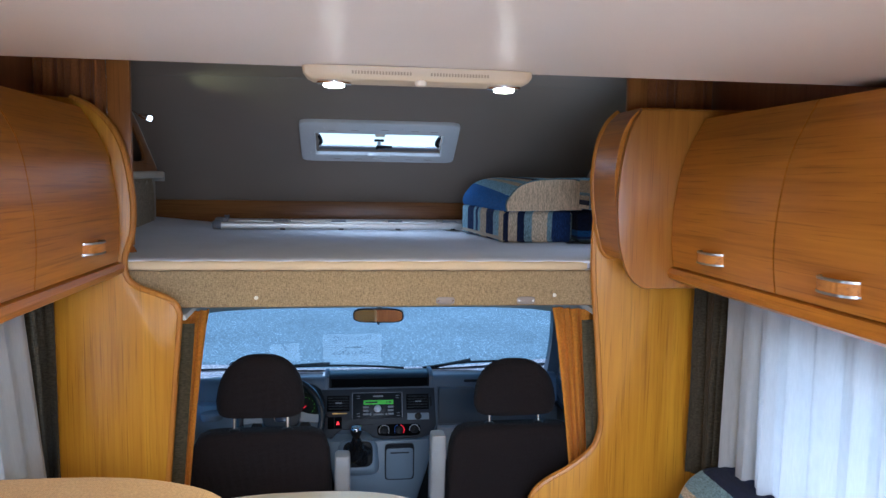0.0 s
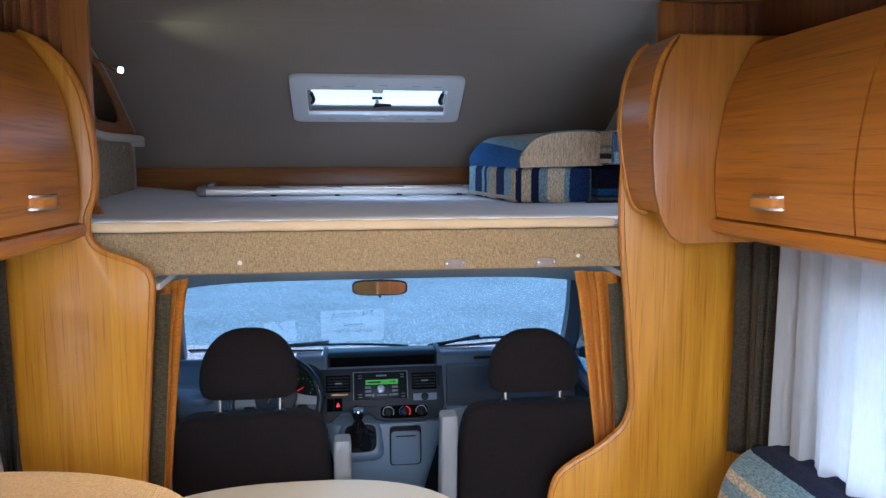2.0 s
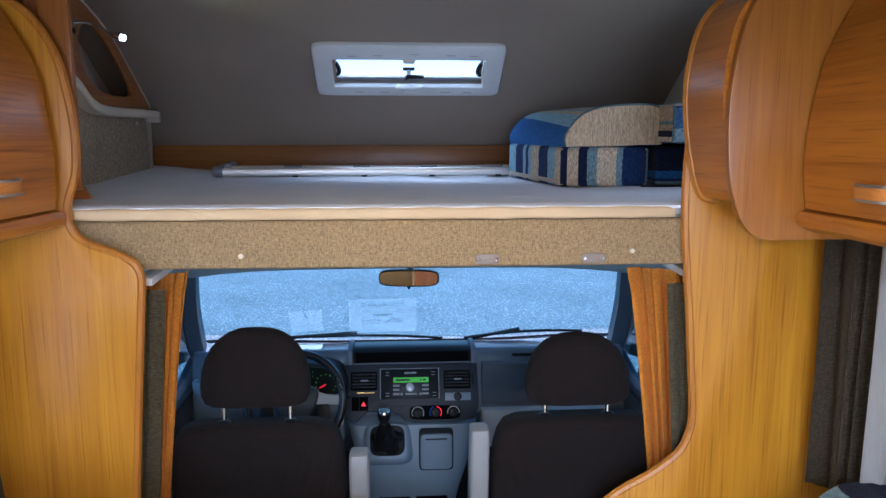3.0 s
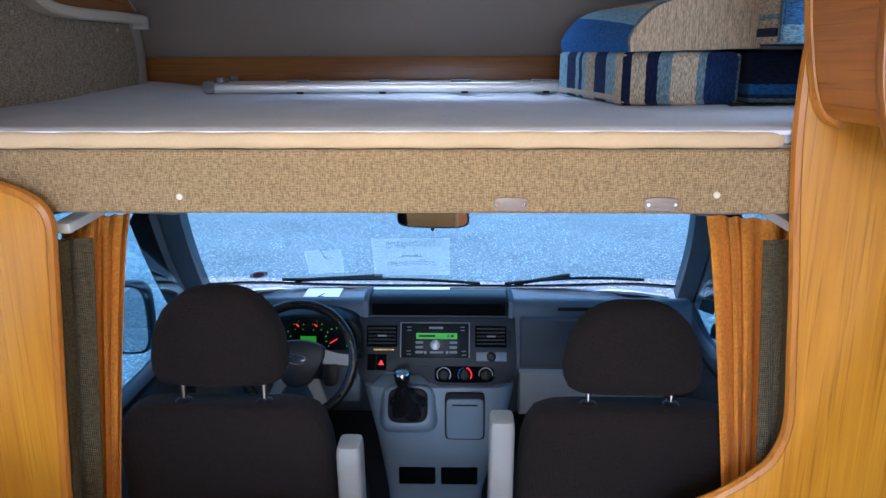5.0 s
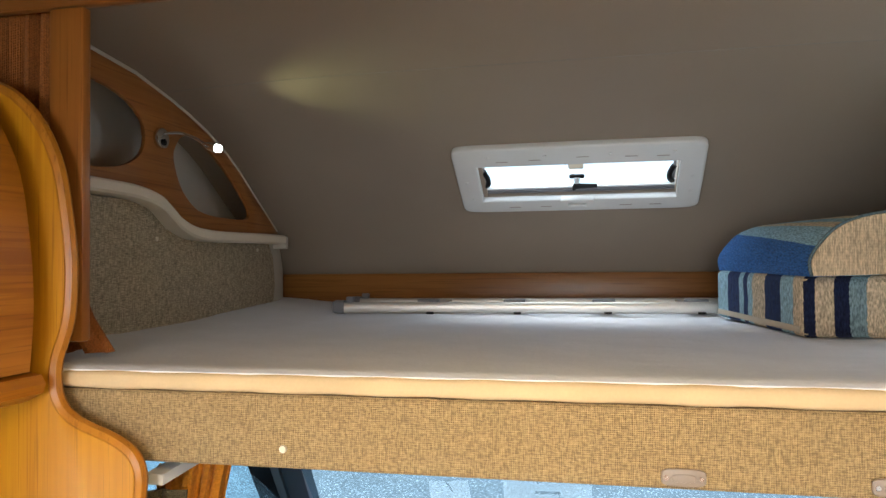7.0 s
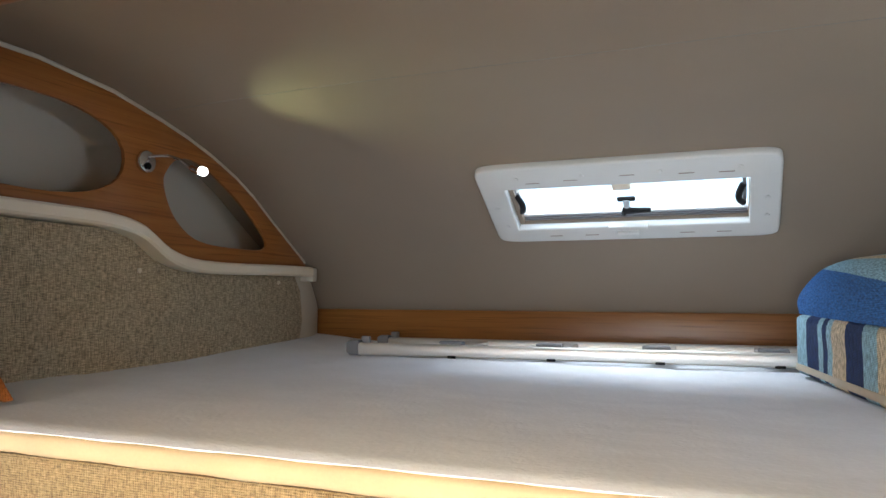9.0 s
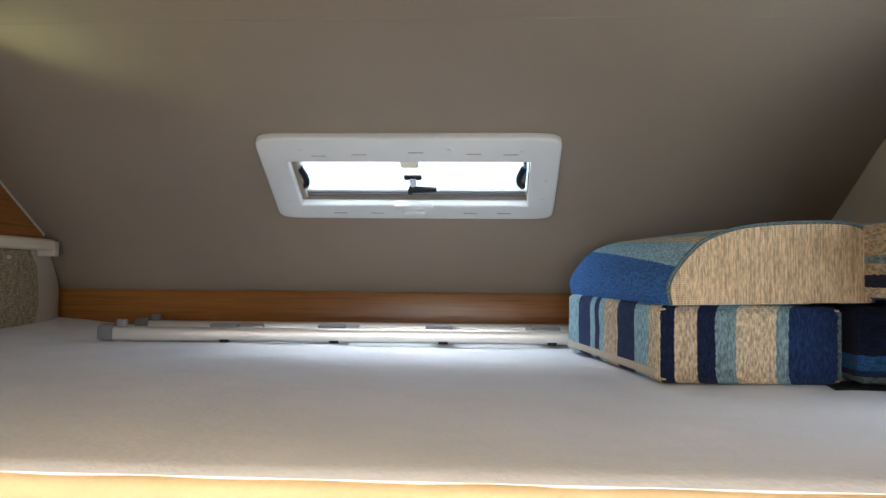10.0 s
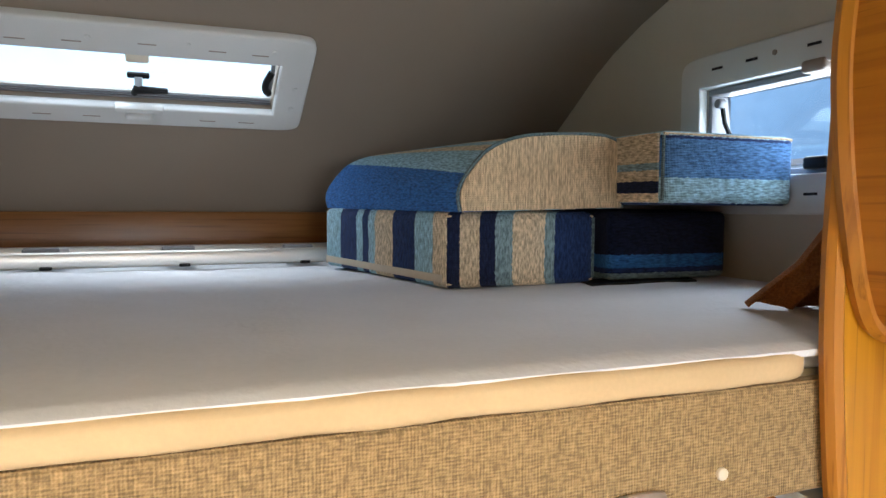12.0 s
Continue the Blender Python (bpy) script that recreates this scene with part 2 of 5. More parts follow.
W_L, W_D = (0.60, 0.285, 0.014), (0.44, 0.175, 0.006)
WOOD_UP = wood("wood_upright", W_L, W_D, 2)
WOOD_DOOR = wood("wood_along", (0.52, 0.195, 0.014), (0.33, 0.107, 0.007), 1, 0.32)
WOOD_ACROSS = wood("wood_across", (0.33, 0.14, 0.035), (0.21, 0.08, 0.018), 0)
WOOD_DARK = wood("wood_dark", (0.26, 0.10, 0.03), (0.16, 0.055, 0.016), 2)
WOOD_EDGE = wood("wood_edge", (0.53, 0.22, 0.022), (0.38, 0.14, 0.012), 2, 0.36)
SHELL = material("shell_lining", (0.275, 0.218, 0.165), 0.75, var=0.08, scale=2.5, fine=420, bump=0.12)
CEILING = material("ceiling_gloss", (0.87, 0.765, 0.69), 0.32, var=0.05, scale=2, fine=200, bump=0.01, spec=0.12)
WALL = material("wall_lining", (0.60, 0.56, 0.48), 0.7, var=0.08, scale=3, fine=350, bump=0.1)
# Never in view; toned pale so that it bounces fill light to the ceiling.
FLOOR = material("floor_vinyl", (0.48, 0.38, 0.27), 0.5, var=0.3, scale=5, stretch=(8, 1, 1), fine=60)
CREAM = material("cream_plastic", (0.80, 0.72, 0.58), 0.4, var=0.06, scale=5, fine=200, bump=0.02)
WHITE = material("white_plastic", (0.66, 0.66, 0.64), 0.35, var=0.05, scale=6, fine=240, bump=0.02)
BLACKP = material("black_plastic", (0.009, 0.009, 0.010), 0.45, var=0.3, scale=9, fine=400, bump=0.1, spec=0.22)
DASH = material("dash_plastic_dark", (0.013, 0.015, 0.018), 0.5, var=0.2, scale=5, fine=500, bump=0.2, spec=0.25)
# Black plastic of switches; in vents, tray and cubbies also their painted shade.
BLACK_AND_SHADE = material("black_and_cavity_shade", (0.0025, 0.0025, 0.003), 0.8, var=0.3, scale=9, fine=400, bump=0.05, spec=0.06)
DASH_G = material("dash_plastic_grey", (0.185, 0.235, 0.29), 0.45, var=0.12, scale=5, fine=500, bump=0.2)
DASH_T = material("dash_top_grey", (0.12, 0.145, 0.18), 0.55, var=0.12, scale=5, fine=500, bump=0.2)
DASH_P = material("dash_panel_grey", (0.085, 0.098, 0.115), 0.5, var=0.12, scale=5, fine=500, bump=0.2, spec=0.3)
ARM = material("armrest_grey", (0.27, 0.275, 0.28), 0.6, var=0.12, scale=8, fine=300, bump=0.1)
LAMP_TAN = material("lamp_cream", (0.60, 0.47, 0.31), 0.4, var=0.06, scale=5, fine=200, bump=0.02)
CHROME = material("chrome", (0.75, 0.75, 0.77), 0.14, 1.0, var=0.08, scale=12, fine=150, bump=0.02)
ALU = material("aluminium", (0.72, 0.70, 0.66), 0.38, 0.7, var=0.08, scale=8, stretch=(0.2, 1, 1), fine=120, bump=0.04)
GREYP = material("grey_plastic", (0.22, 0.22, 0.24), 0.5, var=0.15, scale=8, fine=200)
SEAT = cloth("seat_cloth", [(0, (0.0150, 0.0112, 0.0112))], pitch=0.003, mottle=0.35, sheen=0.01)
TWEED = cloth("tweed_board", [(0, (0.42, 0.295, 0.15))], pitch=0.0031, mottle=0.42, threads=((0.30, 1, 1.3), (1.3, 1, 0.22)), weave=0.20)
TWEED_G = cloth("tweed_wall", [(0, (0.47, 0.39, 0.27))], pitch=0.0034, mottle=0.55, threads=((1, 0.2, 1.2), (1, 1.4, 0.14)), weave=0.28)
TAN = cloth("tan_cloth", [(0, (0.52, 0.34, 0.15))], pitch=0.003, mottle=0.18)
OLIVE = cloth("olive_cloth", [(0, (0.098, 0.080, 0.045))], pitch=0.004, streak=(0.35, 1, 1), mottle=0.4)
ORANGE = cloth("rust_cloth", [(0, (0.62, 0.235, 0.020))], pitch=0.003, streak=(0.35, 1, 0.5), mottle=0.2)
# Olive cloth darkened further: the shade on the side curtains is put into it.
OLIVE_SHADED = cloth("shaded_olive_cloth", [(0, (0.055, 0.043, 0.026))], pitch=0.004, streak=(0.35, 1, 1), mottle=0.4)
BROWN = cloth("brown_curtain", [(0, (0.33, 0.115, 0.028))], pitch=0.003, mottle=0.3)
SHEET = material("mattress_cover", (0.86, 0.88, 0.94), 0.9, var=0.07, scale=5, fine=110, bump=0.6, spec=0.1)
BAND = material("mattress_band", (0.72, 0.54, 0.32), 0.85, var=0.12, scale=9, fine=200, bump=0.1, spec=0.1)
SHEER = sheer("sheer_curtain", (0.66, 0.66, 0.66))
GLASS = pane_material("window_pane", (0.93, 0.96, 0.97))
SCREEN = pane_material("windscreen_glass", (0.60, 0.83, 0.91), 1.8)
MIRROR = material("mirror", (0.55, 0.56, 0.57), 0.02, 1.0, var=0.01, bump=0)


def asphalt():
    """Dark binder with many pale stones in it, and faint broad stains."""
    m = bpy.data.materials.new("asphalt")
    m.use_nodes = True
    t, p = m.node_tree, m.node_tree.nodes["Principled BSDF"]
    co = t.nodes.new("ShaderNodeTexCoord")
    fine, broad = t.nodes.new("ShaderNodeTexNoise"), t.nodes.new("ShaderNodeTexNoise")
    fine.inputs["Scale"].default_value, fine.inputs["Detail"].default_value = 42, 4
    broad.inputs["Scale"].default_value, broad.inputs["Detail"].default_value = 0.8, 5
    for n in (fine, broad):
        t.links.new(co.outputs["Object"], n.inputs["Vector"])
    ramp = t.nodes.new("ShaderNodeValToRGB")
    e = ramp.color_ramp.elements
    e[0].position, e[0].color = 0.40, (0.10, 0.106, 0.112, 1)
    e[1].position, e[1].color = 0.69, (0.62, 0.635, 0.65, 1)
    mid = e.new(0.58)
    mid.color = (0.19, 0.20, 0.21, 1)
    t.links.new(fine.outputs["Fac"], ramp.inputs[0])
    mr = t.nodes.new("ShaderNodeMapRange")
    mr.inputs[1].default_value, mr.inputs[2].default_value, mr.inputs[3].default_value, mr.inputs[4].default_value = 0.3, 0.7, 0.85, 1.15
    t.links.new(broad.outputs["Fac"], mr.inputs[0])
    sc = t.nodes.new("ShaderNodeVectorMath")
    sc.operation = "SCALE"
    t.links.new(ramp.outputs[0], sc.inputs[0])
    t.links.new(mr.outputs[0], sc.inputs["Scale"])
    t.links.new(sc.outputs[0], p.inputs["Base Color"])
    p.inputs["Roughness"].default_value = 0.85
    return m


ASPHALT = asphalt()
PAPER = material("paper", (0.82, 0.83, 0.84), 0.8, var=0.03, bump=0)
INK = material("ink", (0.02, 0.02, 0.025), 0.7, var=0.1, bump=0)
LENS = glow("lamp_lens", (1.0, 0.86, 0.6), 9)

# ---- mesh tools ----
WM = {}


def thing(name, label, category, base=(0, 0, 0), turn=0.0, group="", kind=""):
    ob = tagged(new(name), label, category, group, kind)
    ob.matrix_world = WM[ob.name] = pose(*base, 0, 0, turn)
    return ob


def finish(ob_name, bm, mat, smooth):
    bmesh.ops.recalc_face_normals(bm, faces=bm.faces)
    me = bpy.data.meshes.new(ob_name)
    bm.to_mesh(me)
    bm.free()
    me.materials.append(mat)
    if smooth:
        for f in me.polygons:
            f.use_smooth = True
        me.set_sharp_from_angle(angle=radians(38))
    return me


def part(name, bm, mat, parent, label="", local=False, smooth=True):
    if not local:
        bm.transform(WM[parent.name].inverted())
    ob = tagged(new(name, finish(name, bm, mat, smooth)), label)
    ob.parent = parent
    WM[ob.name] = WM[parent.name]
    return ob


def solo(name, bm, mat, label="", category="", kind="", group="", smooth=True):
    ob = tagged(new(name, finish(name, bm, mat, smooth)), label, category, group, kind)
    WM[ob.name] = Matrix()
    return ob


def bevel(bm, width, seg=2, faces=None):
    if width:
        edges = [e for e in (bm.edges if faces is None else {e for f in faces for e in f.edges}) if len(e.link_faces) == 2 and e.calc_face_angle(0) > 0.6]
        bmesh.ops.bevel(bm, geom=edges, offset=width, segments=seg, profile=0.5, affect="EDGES", clamp_overlap=True)


def box(x0, x1, y0, y1, z0, z1, r=0.0, seg=2, bm=None):
    own = bmesh.new()
    bmesh.ops.create_cube(own, size=1, matrix=Matrix.Translation(((x0 + x1) / 2, (y0 + y1) / 2, (z0 + z1) / 2)) @ Matrix.Diagonal((x1 - x0, y1 - y0, z1 - z0, 1)))
    bevel(own, r, seg)
    return joined(bm, own)


def joined(bm, own):
    if bm is None:
        return own
    me = bpy.data.meshes.new("tmp")
    own.to_mesh(me)
    own.free()
    bm.from_mesh(me)
    bpy.data.meshes.remove(me)
    return bm


def on_axis(axis, u, v, w):
    """A point from plane coordinates (u, v) and w along the axis: x takes (y, z), y takes (x, z), z takes (x, y)."""
    return {"x": (w, u, v), "y": (u, w, v), "z": (u, v, w)}[axis]


def plate(outline, axis, a, b, holes=(), r=0.0, seg=2, bm=None):
    """A flat board with that outline and those holes, from a to b along the axis."""
    own = bmesh.new()
    for loop in (outline, *holes):
        vs = [own.verts.new(on_axis(axis, u, v, a)) for u, v in loop]
        for i in range(len(vs)):
            own.edges.new((vs[i - 1], vs[i]))
    if holes:
        bmesh.ops.triangle_fill(own, use_beauty=True, use_dissolve=False, edges=own.edges[:])
    else:
        own.faces.new(own.verts[:])
    out = bmesh.ops.extrude_face_region(own, geom=own.faces[:])
    move = Vector(on_axis(axis, 0, 0, b - a))
    bmesh.ops.translate(own, verts=[g for g in out["geom"] if isinstance(g, bmesh.types.BMVert)], vec=move)
    bmesh.ops.recalc_face_normals(own, faces=own.faces)
    if r:
        edges = [e for e in own.edges if len(e.link_faces) == 2 and {abs(e.link_faces[0].normal.dot(move.normalized())) > 0.9, abs(e.link_faces[1].normal.dot(move.normalized())) > 0.9} == {True, False}]
        bmesh.ops.bevel(own, geom=edges, offset=r, segments=seg, profile=0.5, affect="EDGES")
    return joined(bm, own)


def smooth_line(points, steps=6, closed=False):
    """Points on a rounded line through the given ones."""
    pts = [Vector(p) for p in points]
    n, out = len(pts), []
    for i in range(n if closed else n - 1):
        p0, p1, p2, p3 = (pts[(i + k) % n] if closed else pts[min(max(i + k, 0), n - 1)] for k in (-1, 0, 1, 2))
        for s in range(steps):
            t = s / steps
            out.append(0.5 * ((2 * p1) + (p2 - p0) * t + (2 * p0 - 5 * p1 + 4 * p2 - p3) * t * t + (3 * p1 - p0 - 3 * p2 + p3) * t ** 3))
    return out if closed else out + [pts[-1]]


def sheet(nu, nv, fn, thick=0.0, bm=None, skip=None):
    """A grid of faces from fn(u, v), u and v from 0 to 1, made solid."""
    own = bmesh.new()
    vs = [[own.verts.new(fn(i / nu, j / nv)) for j in range(nv + 1)] for i in range(nu + 1)]
    for i in range(nu):
        for j in range(nv):
            if not (skip and skip(i, j)):
                own.faces.new((vs[i][j], vs[i + 1][j], vs[i + 1][j + 1], vs[i][j + 1]))
    bmesh.ops.recalc_face_normals(own, faces=own.faces)
    if thick:
        bmesh.ops.solidify(own, geom=own.faces[:], thickness=thick)
    return joined(bm, own)


def tube(points, r, n=8, bm=None, ends=True):
    own = bmesh.new()
    pts = [Vector(p) for p in points]
    rings, side = [], None
    for i, p in enumerate(pts):
        d = (pts[min(i + 1, len(pts) - 1)] - pts[max(i - 1, 0)]).normalized()
        if side is None:
            side = d.orthogonal().normalized()
        side = (side - d * side.dot(d)).normalized()
        up, rad = d.cross(side), (r[i] if isinstance(r, (list, tuple)) else r)
        rings.append([own.verts.new(p + rad * (math.cos(k * math.tau / n) * side + math.sin(k * math.tau / n) * up)) for k in range(n)])
    for a, b in zip(rings, rings[1:]):
        for k in range(n):
            own.faces.new((a[k], a[(k + 1) % n], b[(k + 1) % n], b[k]))
    if ends:
        own.faces.new(rings[0][::-1])
        own.faces.new(rings[-1])
    return joined(bm, own)


def loft(rings, bm=None):
    """A closed body through rings of equal length."""
    own = bmesh.new()
    vs = [[own.verts.new(p) for p in ring] for ring in rings]
    n = len(vs[0])
    for a, b in zip(vs, vs[1:]):
        for k in range(n):
            own.faces.new((a[k], a[(k + 1) % n], b[(k + 1) % n], b[k]))
    own.faces.new(vs[0][::-1])
    own.faces.new(vs[-1])
    return joined(bm, own)


def rounded(w, h, p=4.0, n=24):
    """A superellipse outline."""
    f = lambda c: math.copysign(abs(c) ** (2 / p), c)
    return [(w / 2 * f(math.cos(k * math.tau / n)), h / 2 * f(math.sin(k * math.tau / n))) for k in range(n)]


def disc(center, normal, r, depth, n=20, bev=0.0, bm=None):
    own = bmesh.new()
    bmesh.ops.create_cone(own, cap_ends=True, segments=n, radius1=r, radius2=r, depth=depth)
    bevel(own, bev, 2)
    own.transform(Matrix.Translation(center) @ Vector(normal).to_track_quat("Z", "Y").to_matrix().to_4x4())
    return joined(bm, own)


def pleats(top, bottom, z0, z1, folds, amp, thick=0.003, nz=10, seed=0, pinch=None):
    """A hanging cloth between two ends (x, y) at the top and the bottom, in folds."""
    rnd = random.Random(seed)
    ph = [rnd.uniform(0, 6.28) for _ in range(4)]

    def at(u, v):
        z = z1 + (z0 - z1) * v
        ends = [Vector(top[k]).lerp(Vector(bottom[k]), v if pinch is None else pinch(v)) for k in (0, 1)]
        d = (ends[1] - ends[0]).normalized()
        w = u + 0.25 / folds * math.sin(u * 9 + ph[0])
        off = amp * (math.sin(w * folds * math.tau + ph[1] + 0.5 * v) + 0.35 * math.sin(w * folds * 2.3 * math.tau + ph[2] + 1.5 * v)) * (0.7 + 0.4 * v)
        p = ends[0].lerp(ends[1], u) + Vector((-d.y, d.x)) * off
        return (p.x, p.y, z + 0.004 * math.sin(u * 21 + ph[3]) * (v > 0.98))

    return sheet(folds * 10, nz, at, thick)

# ---- the shell of the van ----
PROFILE = [(1.50, 2.145), (2.36, 2.15), (2.70, 2.15), (2.90, 2.138), (3.06, 2.115), (3.15, 2.098), (3.25, 2.073), (3.36, 2.035), (3.44, 1.998), (3.522, 1.9476), (3.6675, 1.8544), (3.735, 1.811), (3.82, 1.738), (3.88, 1.668), (3.95, 1.585)]
FLOOR_Z, CEIL_Z, BED_Z = 0.0, 1.938, 1.465


def crown(x, y):
    """How far the lining drops towards the side walls."""
    side = min(1.0, max(0.0, (abs(x - CX) - 0.45) / 0.63))
    return 0.05 * side ** 2 * min(1.0, max(0.0, (y - 2.8) / 0.7)) * min(1.0, max(0.0, (3.95 - y) / 0.15))


def roof_z(y, x=XL + 0.03):
    for (y0, z0), (y1, z1) in zip(PROFILE, PROFILE[1:]):
        if y <= y1:
            return z0 + (z1 - z0) * (y - y0) / (y1 - y0) - crown(x, y)
    return PROFILE[-1][1]


def ceiling_alcove():
    """The alcove's curved lining, with the hole of its front window."""
    xs = [XL - 0.14, -1.26, -1.15, -1.0, -0.85, -0.70, -0.58, -0.455, 0.145, 0.27, 0.40, 0.55, 0.70, 0.82, 0.92, XR + 0.03]
    bm = bmesh.new()
    grid = [[bm.verts.new((x, y, z - crown(x, y))) for y, z in PROFILE] for x in xs]
    for i in range(len(xs) - 1):
        for j in range(len(PROFILE) - 1):
            if not (i == 7 and PROFILE[j][0] == 3.522):
                bm.faces.new((grid[i][j], grid[i + 1][j], grid[i + 1][j + 1], grid[i][j + 1]))
    bmesh.ops.recalc_face_normals(bm, faces=bm.faces)
    if bm.faces[0].normal.z < 0:
        bmesh.ops.reverse_faces(bm, faces=bm.faces)
    bmesh.ops.solidify(bm, geom=bm.faces[:], thickness=-0.04)
    return solo("ceiling_alcove", bm, SHELL, "grey-beige curved lining of the sleeping alcove", "ceiling", "structure")


GREYP_S = material("seam_line", (0.25, 0.23, 0.2), 0.7)
ceiling_alcove()
seam = solo("trim_seam", tube([(XL + (XR - XL) * k / 20, 3.03, roof_z(3.03, XL + (XR - XL) * k / 20) - 0.0002) for k in range(21)], 0.0009, 6), GREYP_S, "thin seam across the alcove lining", "trim", "structure")
# The hole, never in view, is cut for the added hatch fill.
solo("ceiling", plate([(XL - 0.03, -2.25), (XR + 0.03, -2.25), (XR + 0.03, 1.505), (XL - 0.03, 1.505)], "z", CEIL_Z, CEIL_Z + 0.03, [[(CX - 0.35, -1.05), (CX + 0.35, -1.05), (CX + 0.35, -0.45), (CX - 0.35, -0.45)]], 0.004), CEILING, "glossy off-white ceiling panel of the living area", "ceiling", "structure")
solo("ceiling_step", box(XL - 0.03, XR + 0.03, 1.475, 1.50, CEIL_Z + 0.032, 2.17), WALL, "pale step between the two ceilings", "ceiling", "structure")
solo("floor", box(XL - 0.03, XR + 0.03, -2.25, 2.42, -0.06, FLOOR_Z), FLOOR, "brown vinyl floor of the living area", "floor", "structure")
solo("floor_cab", box(XL + 0.1, XR - 0.1, 2.42, 4.0, -0.26, -0.20), DASH, "dark mat on the cab floor", "floor", "structure")
# Closing wall behind the camera; its opening is made up for the rear fill.
solo("wall_rear", plate([(XL - 0.03, -0.06), (XR + 0.03, -0.06), (XR + 0.03, 2.0), (XL - 0.03, 2.0)], "y", -2.29, -2.25, [[(CX - 0.6, 0.9), (CX + 0.6, 0.9), (CX + 0.6, 1.5), (CX - 0.6, 1.5)]]), WOOD_DARK, "plain wood-lined rear wall behind the camera, opened for an added fill lamp", "wall", "structure")


def side_wall(name, x0, x1, y0, y1, z0, z1):
    """A living-area side wall round its window."""
    bm = plate([(-2.25, -0.06), (2.42, -0.06), (2.42, 2.2), (-2.25, 2.2)], "x", x0, x1, [[(y0, z0), (y1, z0), (y1, z1), (y0, z1)]])
    return solo(name, bm, WALL, "pale wall lining beside the seats", "wall", "structure")


side_wall("wall_right", XR, XR + 0.03, 0.75, 1.95, 0.84, 1.34)
side_wall("wall_left", XL - 0.03, XL, 0.70, 1.85, 0.84, 1.34)


def arc_wall(name, x0, x1, hole):
    top = [(y, roof_z(y) + 0.01) for y in (3.95, 3.88, 3.82, 3.735, 3.6675, 3.522, 3.44, 3.36, 3.25, 3.15, 3.06, 2.9, 2.7, 2.42)]
    holes = [[(hole[0], hole[2]), (hole[1], hole[2]), (hole[1], hole[3]), (hole[0], hole[3])]] if hole else []
    bm = plate([(2.42, 1.29), (3.95, 1.29)] + top, "x", x0, x1, holes)
    return solo(name, bm, WALL, "cream side wall of the alcove under the curved roof", "wall", "structure")


arc_wall("wall_alcove_right", XR, XR + 0.03, (2.49, 3.02, 1.665, 1.852))
arc_wall("wall_alcove_left", XL - 0.13, XL - 0.10, None)
solo("wall_niche_end", box(XL - 0.13, XL - 0.0305, 2.38, 2.42, 1.25, 2.15), WALL, "closing end of the shelf niche", "wall", "structure")
solo("wall_nose", box(XL - 0.14, XR + 0.03, 3.952, 3.985, 1.25, 1.66), WALL, "closing wall of the alcove's nose", "wall", "structure")
solo("trim_nose_board", box(XL - 0.097, XR, 3.93, 3.95, 1.44, 1.597, 0.003), WOOD_ACROSS, "dark orange wood board along the alcove's nose", "board", "structure")
solo("trim_beam", box(XL, XR, 2.366, 2.388, 2.084, 2.14, 0.004), WOOD_ACROSS, "orange wood beam over the alcove opening", "beam", "structure")
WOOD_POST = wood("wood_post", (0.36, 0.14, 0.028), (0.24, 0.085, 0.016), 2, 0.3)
for px, tag in ((-1.005, "left"), (0.65, "right")):
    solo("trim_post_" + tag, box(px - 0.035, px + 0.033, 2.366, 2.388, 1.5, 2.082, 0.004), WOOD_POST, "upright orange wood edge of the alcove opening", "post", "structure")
for x0, x1, tag in ((XR - 0.012, XR - 0.002, "right"), (XL + 0.002, XL + 0.012, "left")):
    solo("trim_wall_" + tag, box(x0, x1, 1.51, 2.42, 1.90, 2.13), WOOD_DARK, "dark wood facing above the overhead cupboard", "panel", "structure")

# the upright panels between living area and cab
LEFT_PANEL = [(-1.278, 0.0), (-0.935, 0.0), (-0.925, 0.35), (-0.884, 0.67), (-0.874, 0.78), (-0.853, 1.03), (-0.834, 1.25), (-0.832, 1.292), (-0.841, 1.318), (-0.86, 1.335), (-0.888, 1.349), (-0.925, 1.362), (-0.955, 1.376), (-0.979, 1.398), (-0.991, 1.43), (-0.989, 1.475), (-0.973, 1.52), (-0.964, 1.561), (-0.962, 1.64), (-0.972, 1.724), (-0.988, 1.80), (-1.021, 1.867), (-1.071, 1.918), (-1.13, 1.945), (-1.278, 1.958)]
RIGHT_PANEL = [(0.948, 0.0), (0.31, 0.0), (0.302, 0.45), (0.306, 0.57), (0.316, 0.63), (0.338, 0.67), (0.385, 0.704), (0.44, 0.733), (0.49, 0.768), (0.532, 0.808), (0.553, 0.86), (0.558, 0.91), (0.553, 0.98), (0.546, 1.06), (0.535, 1.19), (0.524, 1.29), (0.514, 1.40), (0.510, 1.49), (0.513, 1.6), (0.53, 1.8), (0.58, 1.93), (0.948, 1.94)]


def partition(name, outline, tag, y0):
    line = outline[:2] + [(p.x, p.y) for p in smooth_line([(*q, 0) for q in outline[2:-1]], 4)] + outline[-1:]
    panel = thing(name, f"glossy honey-coloured wood partition with a curved edge beside the {tag} seat", "partition", ((line[0][0] + line[1][0]) / 2, 2.30, 0))
    part("board", plate(line, "y", y0, y0 + 0.022, r=0.003), WOOD_UP, panel)
    edge = [(x, y0 + 0.011, z) for x, z in line[1:-1]]
    part("edge_trim", tube(edge, 0.0125, 8), WOOD_EDGE, panel, "rounded wood edging")
    return panel


partition("partition_panel", LEFT_PANEL, "driver", 2.314)
partition("partition_panel", RIGHT_PANEL, "passenger", 2.336)


# overhead cupboards
EDGE_CHROME = material("edge_chrome", (0.50, 0.49, 0.48), 0.3, 1.0, var=0.1, scale=30, fine=200, bump=0.02)
